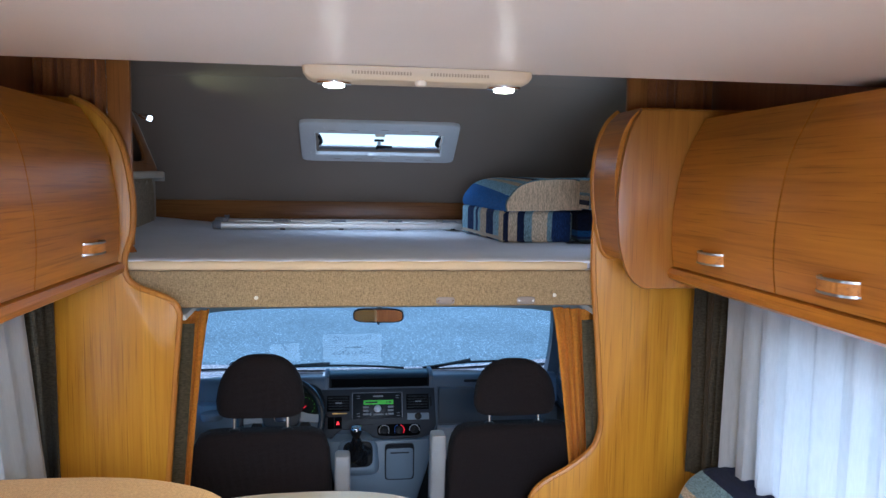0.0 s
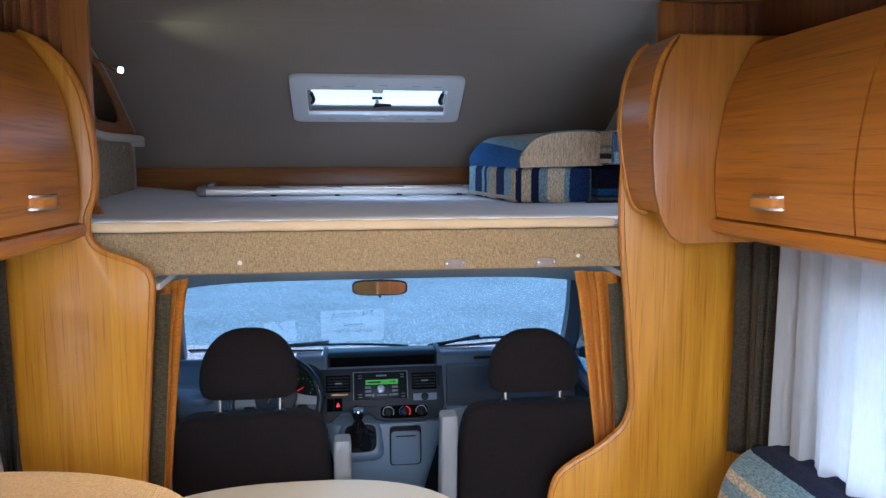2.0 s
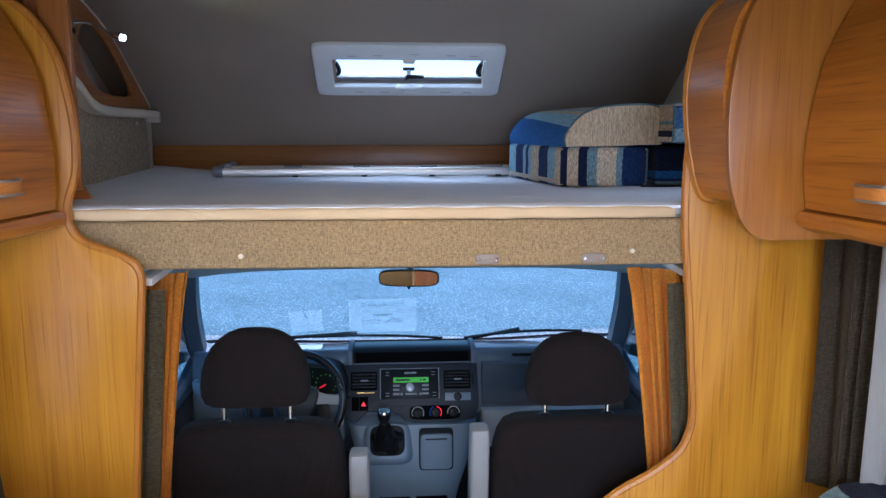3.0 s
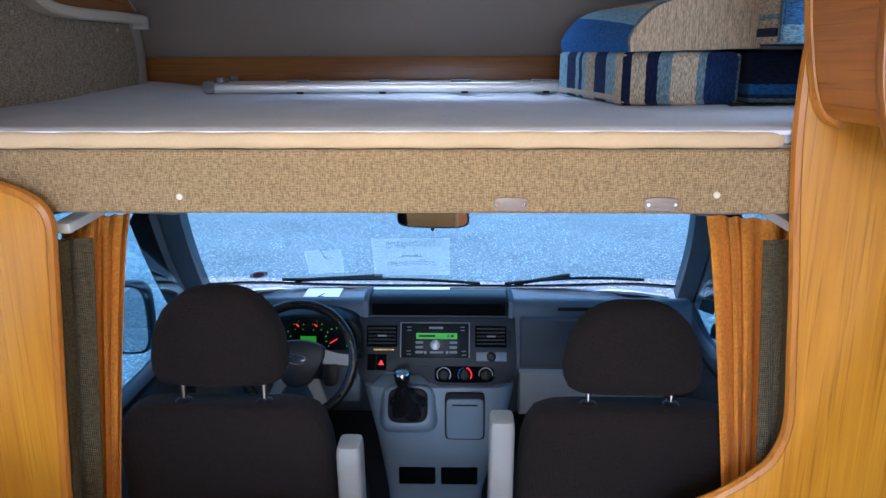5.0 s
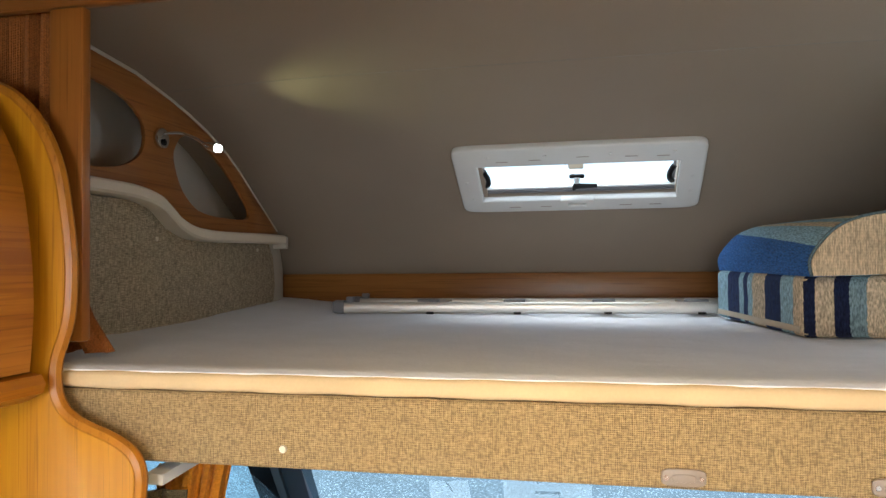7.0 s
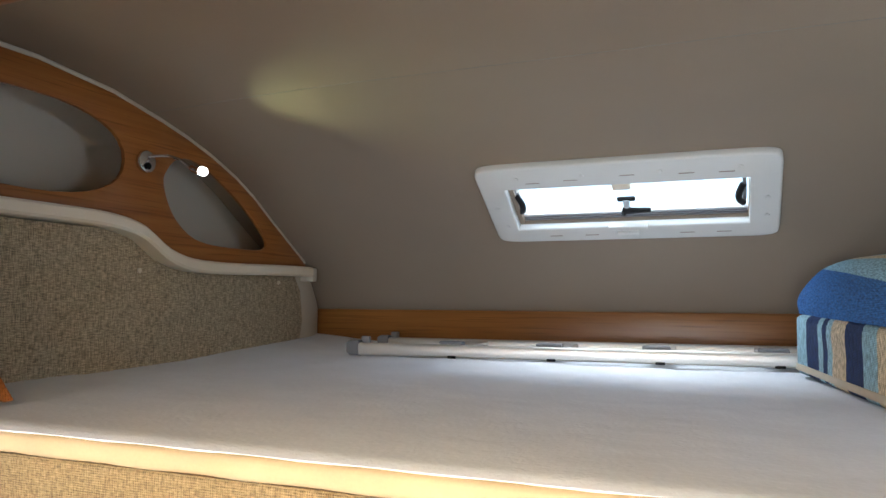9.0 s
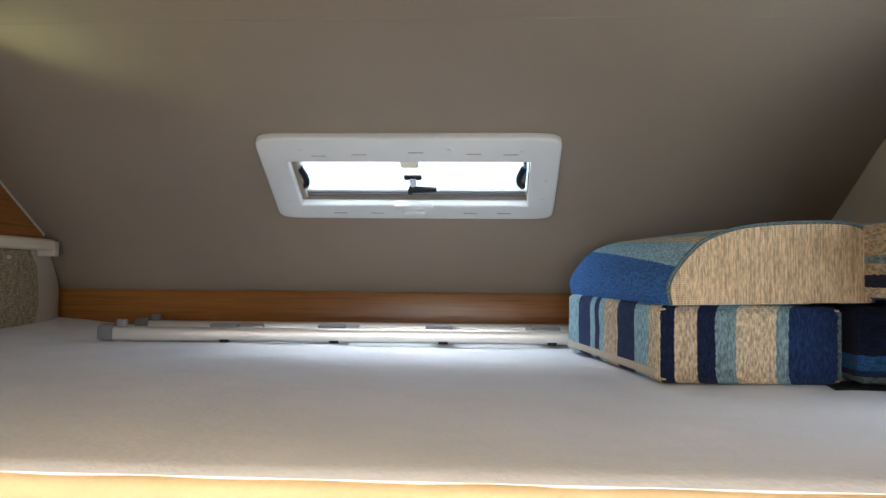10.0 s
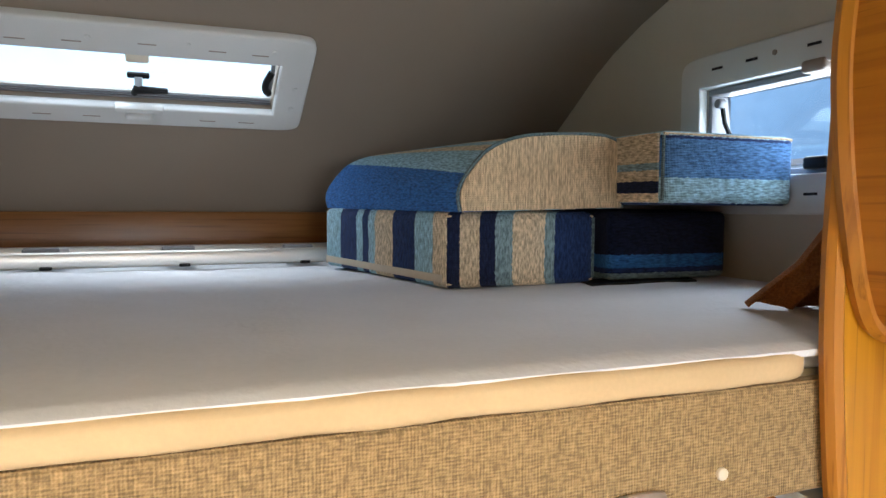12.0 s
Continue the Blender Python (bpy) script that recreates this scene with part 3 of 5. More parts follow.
WOOD_INLAY = wood("wood_inlay", (0.55, 0.22, 0.03), (0.40, 0.14, 0.02), 1, 0.6)


def handle_at(door, x, y, z, sx):
    """A bowed wooden grip between two chrome edges, on a door that faces along sx."""
    pts = smooth_line([(x - sx * 0.004, y - 0.058, z), (x + sx * 0.013, y - 0.046, z), (x + sx * 0.022, y - 0.02, z), (x + sx * 0.022, y + 0.02, z), (x + sx * 0.013, y + 0.046, z), (x - sx * 0.004, y + 0.058, z)], 5)
    rings = [[(p.x, p.y, p.z + dz) for dz in (-0.0115, 0.0115)] + [(p.x + sx * 0.006, p.y, p.z + dz) for dz in (0.0115, -0.0115)] for p in pts]
    h = part("handle", loft(rings), WOOD_INLAY, door, "bowed orange wood handle with chrome edges")
    for dz in (-0.0140, 0.0140):
        part("edge", loft([[(p.x - sx * 0.001, p.y, p.z + dz - 0.0025), (p.x - sx * 0.001, p.y, p.z + dz + 0.0025), (p.x + sx * 0.0075, p.y, p.z + dz + 0.0025), (p.x + sx * 0.0075, p.y, p.z + dz - 0.0025)] for p in pts]), EDGE_CHROME, h, "chrome edge")


def cupboard(name, face, back, sx, doors, y0, y1, label, grip):
    """face: the bulged door profile (x, z) from bottom to top."""
    unit = thing(name, label, "cupboard", ((face[0][0] + back) / 2, (y0 + y1) / 2, face[0][1] - 0.04))
    line = [(p.x, p.y) for p in smooth_line([(*q, 0) for q in face], 6)]
    inner = [(x - sx * 0.032, z) for x, z in line]
    lip = [(back, face[0][1] - 0.05), (face[0][0] - sx * 0.02, face[0][1] - 0.05), (face[0][0] + sx * 0.012, face[0][1] - 0.035), (face[0][0] + sx * 0.016, face[0][1] - 0.02), (face[0][0] + sx * 0.008, face[0][1] - 0.006)]
    part("body", plate(lip + inner + [(back, face[-1][1] + 0.012)], "y", y0, y1), WOOD_DOOR, unit)
    for a, b, hy in doors:
        own = bmesh.new()
        n = len(line)
        for k in range(n - 1):
            (xa, za), (xb, zb) = line[k], line[k + 1]
            v = [own.verts.new(p) for p in ((xa, a + 0.003, za), (xa, b - 0.003, za), (xb, b - 0.003, zb), (xb, a + 0.003, zb))]
            own.faces.new(v)
        bmesh.ops.remove_doubles(own, verts=own.verts, dist=1e-5)
        bmesh.ops.recalc_face_normals(own, faces=own.faces)
        if own.faces[0].normal.x * sx < 0:
            bmesh.ops.reverse_faces(own, faces=own.faces)
        bmesh.ops.solidify(own, geom=own.faces[:], thickness=0.014)
        door = part("door", own, WOOD_DOOR, unit, "bulged orange wood flap")
        z = face[0][1] + grip
        x = [q[0] for q in line if q[1] >= z][0]
        handle_at(door, x + sx * 0.001, hy, z, sx)
    return unit


cupboard("overhead_cupboard", [(0.672, 1.470), (0.662, 1.56), (0.668, 1.67), (0.695, 1.80), (0.752, 1.915)], XR - 0.002, -1, [(1.565, 2.095, 1.845), (1.0, 1.565, 1.335), (0.3, 1.0, 0.65), (-0.4, 0.3, -0.05)], -0.4, 2.098, "curved orange wood overhead cupboard with chrome-edged bow handles", 0.051)
cupboard("overhead_cupboard", [(-0.992, 1.462), (-0.985, 1.56), (-0.992, 1.67), (-1.018, 1.80), (-1.085, 1.915)], XL + 0.002, 1, [(1.70, 2.275, 2.035), (1.05, 1.70, 1.37), (0.4, 1.05, 0.72), (-0.3, 0.4, 0.05)], -0.3, 2.288, "curved orange wood overhead cupboard with chrome-edged bow handles", 0.064)


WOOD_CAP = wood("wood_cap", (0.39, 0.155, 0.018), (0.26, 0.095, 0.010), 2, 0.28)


def end_cap():
    """The bulged end piece between the overhead cupboard and the partition."""
    unit = thing("cupboard_end_cap", "bulged glossy wood end cap of the overhead cupboard", "cupboard end", (0.7, 2.2, 1.4))
    front = smooth_line([(0.61, 1.399, 0), (0.575, 1.404, 0), (0.537, 1.438, 0), (0.512, 1.50, 0), (0.500, 1.56, 0), (0.493, 1.66, 0), (0.498, 1.75, 0), (0.511, 1.83, 0), (0.530, 1.89, 0), (0.558, 1.938, 0)], 5)
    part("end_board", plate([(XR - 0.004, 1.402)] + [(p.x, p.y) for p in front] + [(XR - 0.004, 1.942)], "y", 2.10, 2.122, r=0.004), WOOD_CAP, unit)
    side = smooth_line([(0.60, 1.474, 0), (0.548, 1.479, 0), (0.522, 1.515, 0), (0.500, 1.61, 0), (0.490, 1.69, 0), (0.489, 1.76, 0), (0.503, 1.85, 0), (0.530, 1.91, 0), (0.565, 1.945, 0)], 5)
    part("curved_side", plate([(XR - 0.004, 1.474)] + [(p.x, p.y) for p in side] + [(XR - 0.004, 1.945)], "y", 2.123, 2.336), WOOD_DOOR, unit, "curved glossy wood flank")
    part("edge_trim", tube([(p.x + 0.006, 2.326, p.y) for p in side[3:]], 0.014, 8), WOOD_EDGE, unit)


end_cap()


# ceiling lamp bar
def ceiling_light():
    unit = thing("ceiling_light", "cream ceiling light bar with two lit warm spots", "ceiling light", (CX, 1.45, 1.90))
    part("housing", loft([[(-0.168 + p[0] * w, 1.505 + p[1] * d, z) for p in rounded(0.46, 0.10, 6, 40)] for z, w, d in ((CEIL_Z - 0.001, 1.0, 1.0), (1.926, 0.995, 0.99), (1.917, 0.965, 0.95), (1.912, 0.92, 0.86), (1.911, 0.86, 0.74))]), LAMP_TAN, unit)
    for k in range(46):
        x = -0.301 + k * 0.0059
        if abs(x + 0.166) > 0.018:
            part("slot", box(x, x + 0.0032, 1.4545, 1.4570, 1.921, 1.927), LAMP_SLOT, unit)
    for lx in (-0.336, 0.008):
        ring = part("spot_ring", disc((lx, 1.505, 1.909), (0, 0, 1), 0.034, 0.008, 24, 0.002), CHROME, unit, "chrome spot rim")
        part("lens", disc((lx, 1.500, 1.9040), (0, 0, 1), 0.021, 0.009, 24, 0.003), LENS, ring, "lit warm white lens")
    part("knob", disc((-0.166, 1.47, 1.908), (0, 0, 1), 0.012, 0.012, 16, 0.004), CREAM, unit)


LAMP_SLOT = material("lamp_slot", (0.36, 0.27, 0.17), 0.6, var=0.1)
ceiling_light()

# ---- the bed in the alcove ----
solo("bed_base", box(XL + 0.002, XR - 0.002, 2.385, 3.93, 1.335, 1.428, 0.003), WALL, "pale panel under the alcove mattress", "bed base", "structure")


def bed_board():
    unit = thing("bed_front_board", "beige tweed-covered board along the front of the alcove bed", "bed board", (CX, 2.37, 1.305))
    part("board", box(-1.02, 0.62, 2.362, 2.383, 1.303, 1.422, 0.006, 3), TWEED, unit)
    for x, z in ((-0.600, 1.335), (0.382, 1.339)):
        part("button", disc((x, 2.360, z), (0, -1, 0), 0.0065, 0.006, 16, 0.002), CREAM, unit, "cream round button")
    for x in (0.010, 0.283):
        out = [(p[0] + x, p[1] + 1.322) for p in rounded(0.062, 0.026, 4, 28)]
        clip = part("catch", plate(out, "y", 2.355, 2.3615, r=0.003), GREYP_L, unit, "taupe plastic catch plate")
        part("slider", plate([(p[0] + x, p[1] + 1.322) for p in rounded(0.034, 0.012, 3, 20)], "y", 2.3515, 2.3545, r=0.0015), GREYP_L, clip)
        for s in (-1, 1):
            part("screw", disc((x + s * 0.024, 2.354, 1.322), (0, -1, 0), 0.0035, 0.003, 10), CHROME, clip)


GREYP_L = material("taupe_plastic", (0.30, 0.24, 0.20), 0.45, var=0.1, scale=20, fine=200)
bed_board()


def mattress():
    unit = thing("mattress", "white fitted mattress with a cream front band in the alcove", "mattress", (CX, 3.1, 1.43))
    x0, x1, y1, fx0, fx1 = XL - 0.05, XR - 0.004, 3.925, -1.0, 0.495

    def top(u, v):
        x, y = x0 + (x1 - x0) * u, 2.394 + (y1 - 2.394) * v
        h = 0.0035 * math.sin(x * 5.1 + 1.3 * y) + 0.003 * math.sin(y * 6.7 - 2 * x) + 0.0022 * noise.noise((x * 9, y * 9, 0)) + 0.0014 * noise.noise((x * 16 + 5, y * 34, 2)) + 0.0009 * noise.noise((x * 38, y * 30, 4))
        edge = min(1.0, v / 0.06)
        back = (max(0.0, v - 0.2) / 0.8) ** 1.6 * (max(0.0, 0.17 - u) / 0.17) ** 0.8
        return (x, y, BED_Z - 0.004 + h * edge + 0.009 * min(1.0, v / 0.7) + 0.045 * back)

    def front(u, v):
        x, y = fx0 - 0.018 + (0.62 - fx0 + 0.018) * u, 2.357 + 0.037 * v
        return (x, y, BED_Z - 0.004 - 0.006 * (1 - v) ** 3)

    part("core", box(fx0 - 0.01, 0.63, 2.378, y1 - 0.01, 1.4285, 1.452, 0.006), SHEET, unit, "white mattress side")
    cover = sheet(60, 4, front, 0.008)
    part("cover", sheet(150, 110, top, 0.008, cover), SHEET, unit, "white quilted cover")

    rings = []
    for n in range(121):
        u = n / 120
        x = fx0 + (fx1 - fx0) * u
        end = min(1.0, 0.92 + 22 * min(u, 1 - u))
        puff = 0.0016 * noise.noise((x * 14, 2, 3)) + 0.0012 * math.sin(x * 40) + 0.001 * noise.noise((x * 60, 5, 1))
        turn = max(0.0, (x - 0.44) / 0.055) ** 2 * 0.016
        rings.append([(x, 2.372 + turn + (0.022 + puff) * q[0] * end, BED_Z - 0.0262 + (0.0156 + puff * 0.5) * q[1] * end) for q in rounded(2, 2, 3.4, 24)])
    part("front_band", loft(rings), BAND, unit, "cream quilted front edge")


mattress()


def ladder():
    unit = thing("bunk_ladder", "folded white aluminium ladder lying along the alcove's nose", "ladder", (-0.2, 3.65, BED_Z))
    z = BED_Z + 0.027

    def askew(bm):
        """The ladder lies a few degrees off the nose."""
        bm.transform(Matrix.Translation((-0.9, 3.5, 0)) @ Matrix.Rotation(radians(3.4), 4, "Z") @ Matrix.Translation((0.9, -3.5, 0)))
        return bm

    for y, x0, tag in ((3.495, -0.905, 0), (3.765, -0.925, 1)):
        rail = part("rail", askew(loft([[(x, y + p[0], z + p[1]) for p in rounded(0.030, 0.036, 4, 16)] for x in (x0, 0.62)])), ALU, unit)
        part("end_cap", askew(loft([[(x, y + p[0] * s, z + 0.003 + p[1] * s) for p in rounded(0.036, 0.044, 4, 16)] for x, s in ((x0 - 0.035, 0.75), (x0 - 0.025, 1), (x0 + 0.004, 1))])), GREYP, rail, "grey plastic end cap")
        part("hook", askew(box(x0 + 0.01, x0 + 0.035, y - 0.008, y + 0.008, z + 0.017, z + 0.036, 0.003)), GREYP, rail)
    for k in range(5):
        x = -0.62 + k * 0.275
        tread = part("rung", askew(box(x - 0.035, x + 0.035, 3.512, 3.749, z + 0.0, z + 0.014, 0.004)), ALU, unit)
        part("bracket", askew(box(x - 0.045, x + 0.025, 3.502, 3.532, z + 0.012, z + 0.026, 0.004)), GREYP, tread, "grey rung bracket")
        part("foot", askew(box(x - 0.012, x + 0.012, 3.478, 3.4895, z - 0.019, z - 0.012, 0.002)), BLACKP, tread)


ladder()

NAVY, BLUE, SKYB, TEAL, BEIGE, SAND, DKBL = (0.012, 0.018, 0.050), (0.040, 0.150, 0.42), (0.34, 0.54, 0.64), (0.22, 0.32, 0.36), (0.56, 0.45, 0.31), (0.68, 0.55, 0.38), (0.020, 0.042, 0.13)
MIDB = (0.09, 0.21, 0.44)
STRIPES = cloth("stripe_wrap", [(-0.53, SKYB), (-0.49, DKBL), (-0.40, SKYB), (-0.365, DKBL), (-0.335, SKYB), (-0.30, SAND), (-0.215, DKBL), (-0.12, SKYB), (-0.05, SAND), (0.0, NAVY), (0.025, BEIGE), (0.063, NAVY), (0.094, TEAL), (0.127, SAND), (0.193, TEAL), (0.213, DKBL), (0.29, TEAL)], (1, -1, 0), 0.0028, (1, 1, 0.3), 0.5)
CURVED = cloth("stripe_curve", [(-0.05, BLUE), (0.052, SKYB), (0.105, SAND), (0.128, SKYB), (0.150, SAND), (0.172, NAVY), (0.205, SKYB), (0.235, SAND), (0.265, NAVY), (0.30, DKBL)], (0.75, 0, 0.66), 0.0028, (1, 0.25, 1), 0.5)
BEIGE_C = cloth("beige_weave", [(0, (0.66, 0.51, 0.33))], pitch=0.0030, mottle=0.42, threads=((1.2, 1, 0.06), (1, 1, 0.25)))
BANDS = cloth("stripe_bands", [(0.0, DKBL), (0.006, SKYB), (0.048, MIDB), (0.095, MIDB), (0.112, DKBL), (0.117, SKYB)], (0, 0, 1), 0.0028, (0.25, 1, 1), 0.55)
SIDE_B = cloth("stripe_side", [(0.0, SAND), (0.022, NAVY), (0.042, BEIGE), (0.060, TEAL), (0.072, BEIGE), (0.12, SAND)], (0, 0, 1), 0.0028, (0.3, 0.3, 1), 0.5)
DARKB = cloth("stripe_dark", [(0.0, TEAL), (0.016, DKBL), (0.026, BLUE), (0.05, NAVY), (0.13, NAVY)], (0, 0, 1), 0.0028, (0.25, 1, 1), 0.5)


def puffed(w, d, h, r=0.014, bulge=0.006):
    """A foam block with soft edges and slightly full faces, its near left lower corner at the origin."""
    bm = bmesh.new()
    bmesh.ops.create_cube(bm, size=1)
    bmesh.ops.subdivide_edges(bm, edges=bm.edges[:], cuts=9, use_grid_fill=True)
    for v in bm.verts:
        x, y, z = v.co
        q = [0.25 - c * c for c in (x, y, z)]
        f = 16 * bulge
        n = [c * 2 if abs(abs(c) - 0.5) < 1e-4 else 0 for c in (x, y, z)]
        wv = 0.6 + 0.8 * noise.noise((x * 3 + w * 9, y * 3, z * 3 + d))
        k = [q[1] * q[2], q[0] * q[2], q[0] * q[1]]
        pos = [(x + 0.5) * w + n[0] * k[0] * f * wv, (y + 0.5) * d + n[1] * k[1] * f * wv, (z + 0.5) * h + (n[2] * k[2] * f * wv if z > 0 else 0)]
        v.co = pos
    edges = [e for e in bm.edges if len(e.link_faces) == 2 and e.calc_face_angle(0) > 1.0]
    bmesh.ops.bevel(bm, geom=edges, offset=r, segments=3, profile=0.5, affect="EDGES", clamp_overlap=True)
    return bm


def piping(pts, r, mat, parent, name="piping", label="", lean=0.0):
    return part(name, leaning(tube(pts, r, 6), lean), mat, parent, label, local=True)


def leaning(bm, k):
    """A cushion whose sides run askew to its front."""
    for v in bm.verts:
        v.co.x -= k * v.co.y
    return bm


def seat_cushions():
    a = thing("seat_cushion", "blue and beige striped foam seat cushion on the alcove mattress", "cushion", (0.320, 2.928, BED_Z + 0.001), 1.6, "stacked cushions")
    w, d, h, k = 0.298, 0.52, 0.131, 0.145
    part("cover", leaning(puffed(w, d, h), k), STRIPES, a, local=True)
    part("zip_strip", leaning(box(-0.003, 0.0, 0.012, d - 0.012, 0.010, 0.024, 0.001), k), material("zip_tape", (0.60, 0.52, 0.40), 0.7), a, "beige zip tape", local=True)
    for z in (0.008, h - 0.008):
        piping([(0.004, 0.004, z), (w - 0.004, 0.004, z)], 0.0022, BEIGE_C, a, lean=k)
        piping([(0.004, 0.004, z), (0.004, d - 0.004, z)], 0.0022, BEIGE_C, a, lean=k)
    piping([(w - 0.003, 0.003, 0.01), (w - 0.003, 0.003, h - 0.01)], 0.0025, TEAL_C, a)

    b = thing("backrest_cushion", "blue striped armrest cushion with a rounded side and beige end", "cushion", (0.328, 2.886, BED_Z + 0.131), 1.2, "stacked cushions")
    w, d, h, k = 0.315, 0.60, 0.132, 0.125
    prof = smooth_line([(0.0, 0.0, 0), (-0.004, 0.03, 0), (0.012, 0.062, 0), (0.05, 0.102, 0), (0.105, 0.124, 0), (0.17, 0.132, 0), (0.25, 0.135, 0), (0.295, 0.130, 0), (0.316, 0.110, 0), (0.322, 0.055, 0), (0.318, 0.008, 0)], 4)
    body = [[(p.x * s + (1 - s) * w / 2, y, p.y * s) for p in prof] for y, s in ((0.006, 0.985), (0.012, 1), (0.15, 1.01), (0.35, 1.01), (d - 0.012, 1), (d, 0.97))]
    part("cover", leaning(loft(body), k), CURVED, b, local=True)
    part("end_panel", loft([[(p.x * s + (1 - s) * w / 2, y, p.y * s + (1 - s) * 0.06) for p in prof] for y, s in ((-0.002, 0.93), (-0.001, 0.975), (0.0055, 0.985))]), BEIGE_C, b, "beige woven end panel", local=True)
    piping([(p.x, 0.003, p.y + 0.001) for p in prof], 0.0032, TEAL_C, b)

    c = thing("seat_cushion", "dark navy striped foam cushion under another one", "cushion", (0.640, 2.925, BED_Z + 0.005), -1, "stacked cushions")
    part("cover", puffed(0.272, 0.50, 0.128), DARKB, c, local=True)
    e = thing("seat_cushion", "bright blue foam cushion with a pale band, stacked by the window", "cushion", (0.635, 2.772, BED_Z + 0.143), 0.2, "stacked cushions")
    w, d, h = 0.286, 0.52, 0.122
    part("cover", puffed(w, d, h), BANDS, e, local=True)
    part("side_panel", box(-0.004, 0.004, 0.010, d - 0.01, 0.004, h - 0.004, 0.003), SIDE_B, e, "beige and navy side panel", local=True)
    piping([(0.004, 0.004, h - 0.006), (w - 0.004, 0.004, h - 0.006)], 0.003, BEIGE_C, e)
    piping([(0.002, 0.002, 0.008), (0.002, 0.002, h - 0.008)], 0.003, TEAL_C, e)
    for cushion in (a, b, c, e):
        cushion.matrix_world = cushion.matrix_world @ pose(0, 0, 0, 0.9)
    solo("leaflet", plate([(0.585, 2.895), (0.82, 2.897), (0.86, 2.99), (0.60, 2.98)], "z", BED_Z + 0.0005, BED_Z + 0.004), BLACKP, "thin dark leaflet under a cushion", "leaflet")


TEAL_C = cloth("teal_piping", [(0, (0.14, 0.20, 0.22))], pitch=0.003)
seat_cushions()


# side windows and the front window of the alcove
REVEAL = material("pale_grey_plastic", (0.52, 0.57, 0.62), 0.4, var=0.08, scale=8, fine=200, bump=0.02)


def front_window():
    m = Matrix(((1.024, 0, 0, CX - 0.001), (0, -0.989, -0.5397, 3.5834), (0, 0.634, -0.8417, 1.9083), (0, 0, 0, 1)))
    win = thing("window_front", "small white-framed alcove window with black stays", "window", kind="structure")

    def lay(bm):
        bm.transform(m)
        return bm

    hole = [(0.30, -0.085), (0.30, 0.062), (-0.30, 0.062), (-0.30, -0.085)]
    fr = part("window_frame", lay(plate([(p[0], p[1]) for p in rounded(0.742, 0.272, 16, 48)], "z", -0.004, 0.022, [hole], 0.006, 3)), WHITE, win)
    for x, y in ((-0.26, 0.10), (-0.09, 0.10), (0.10, 0.10), (0.28, 0.10), (-0.34, 0.0), (0.34, 0.0), (-0.33, -0.07), (0.34, -0.06)):
        part("screw_cap", lay(disc((x, y, 0.0225), (0, 0, 1), 0.006, 0.003, 14, 0.001)), WHITE, fr)
    for x, y in ((-0.22, 0.084), (-0.12, 0.088), (0.02, 0.094), (0.16, 0.09), (0.25, 0.088), (-0.2, -0.112), (-0.1, -0.112), (0.15, -0.112), (0.24, -0.112)):
        part("slot", lay(box(x - 0.018, x + 0.018, y - 0.0012, y + 0.0012, 0.0218, 0.0226)), GREYP_L, fr)
    rv = bmesh.new()
    for x0, x1, y0, y1 in ((-0.315, -0.3005, -0.10, 0.077), (0.3005, 0.315, -0.10, 0.077), (-0.3005, 0.3005, 0.0625, 0.077), (-0.3005, 0.3005, -0.10, -0.0855)):
        box(x0, x1, y0, y1, -0.026, -0.005, bm=rv)
    part("reveal", lay(rv), REVEAL, win)
    sash = part("sash", lay(box(-0.298, 0.298, -0.0845, -0.066, -0.026, -0.018, 0.003)), REVEAL, win, "pale lower sash")
    part("sash_bead", lay(box(-0.298, 0.298, -0.069, -0.065, -0.0175, -0.014, 0.0015)), WHITE, sash)
    part("seal", lay(tube([(-0.295, -0.0765, -0.0165), (0.295, -0.0765, -0.0165)], 0.0016, 8)), GREYP, sash, "grey rubber seal")
    part("seal", lay(box(-0.297, 0.297, -0.0845, -0.081, -0.0175, -0.011, 0.0015)), GREYP, sash, "grey rubber seal")
    pane = part("pane", lay(box(-0.31, 0.31, -0.09, 0.075, -0.032, -0.028)), GLASS, win)
    pane.visible_shadow = False
    part("catch", lay(box(-0.024, 0.024, 0.036, 0.064, -0.010, 0.016, 0.007, 3)), CREAM, win, "beige blind catch")
    base = part("latch", lay(box(-0.024, 0.024, -0.036, -0.022, -0.0275, -0.018, 0.004)), BLACKP, win, "black latch")
    part("stem", lay(tube([(0, -0.030, -0.020), (0, -0.052, -0.012)], 0.009, 10)), REVEAL, base)
    part("lever", lay(tube([(-0.010, -0.068, -0.008), (-0.006, -0.054, -0.006), (0.02, -0.052, -0.004), (0.062, -0.050, -0.002)], [0.007, 0.010, 0.008, 0.006], 10)), BLACKP, base)
    pull = part("blind_pull", lay(box(-0.052, 0.052, -0.094, -0.078, 0.008, 0.030, 0.005)), WHITE, win, "white blind pull")
    part("grip", lay(box(-0.030, 0.030, -0.110, -0.0945, 0.020, 0.036, 0.006)), WHITE, pull)
    for s in (-1, 1):
        arm = part("stay", lay(tube([(s * 0.287, 0.058, -0.014), (s * 0.290, 0.01, -0.012), (s * 0.290, -0.04, -0.016)], 0.005, 8)), GREYP, win)
        part("knob", lay(tube(smooth_line([(s * 0.287, 0.018, -0.008), (s * 0.277, -0.004, -0.002), (s * 0.277, -0.026, -0.002), (s * 0.287, -0.044, -0.008)], 3), 0.0085, 10)), BLACKP, arm, "black stay knob")


front_window()


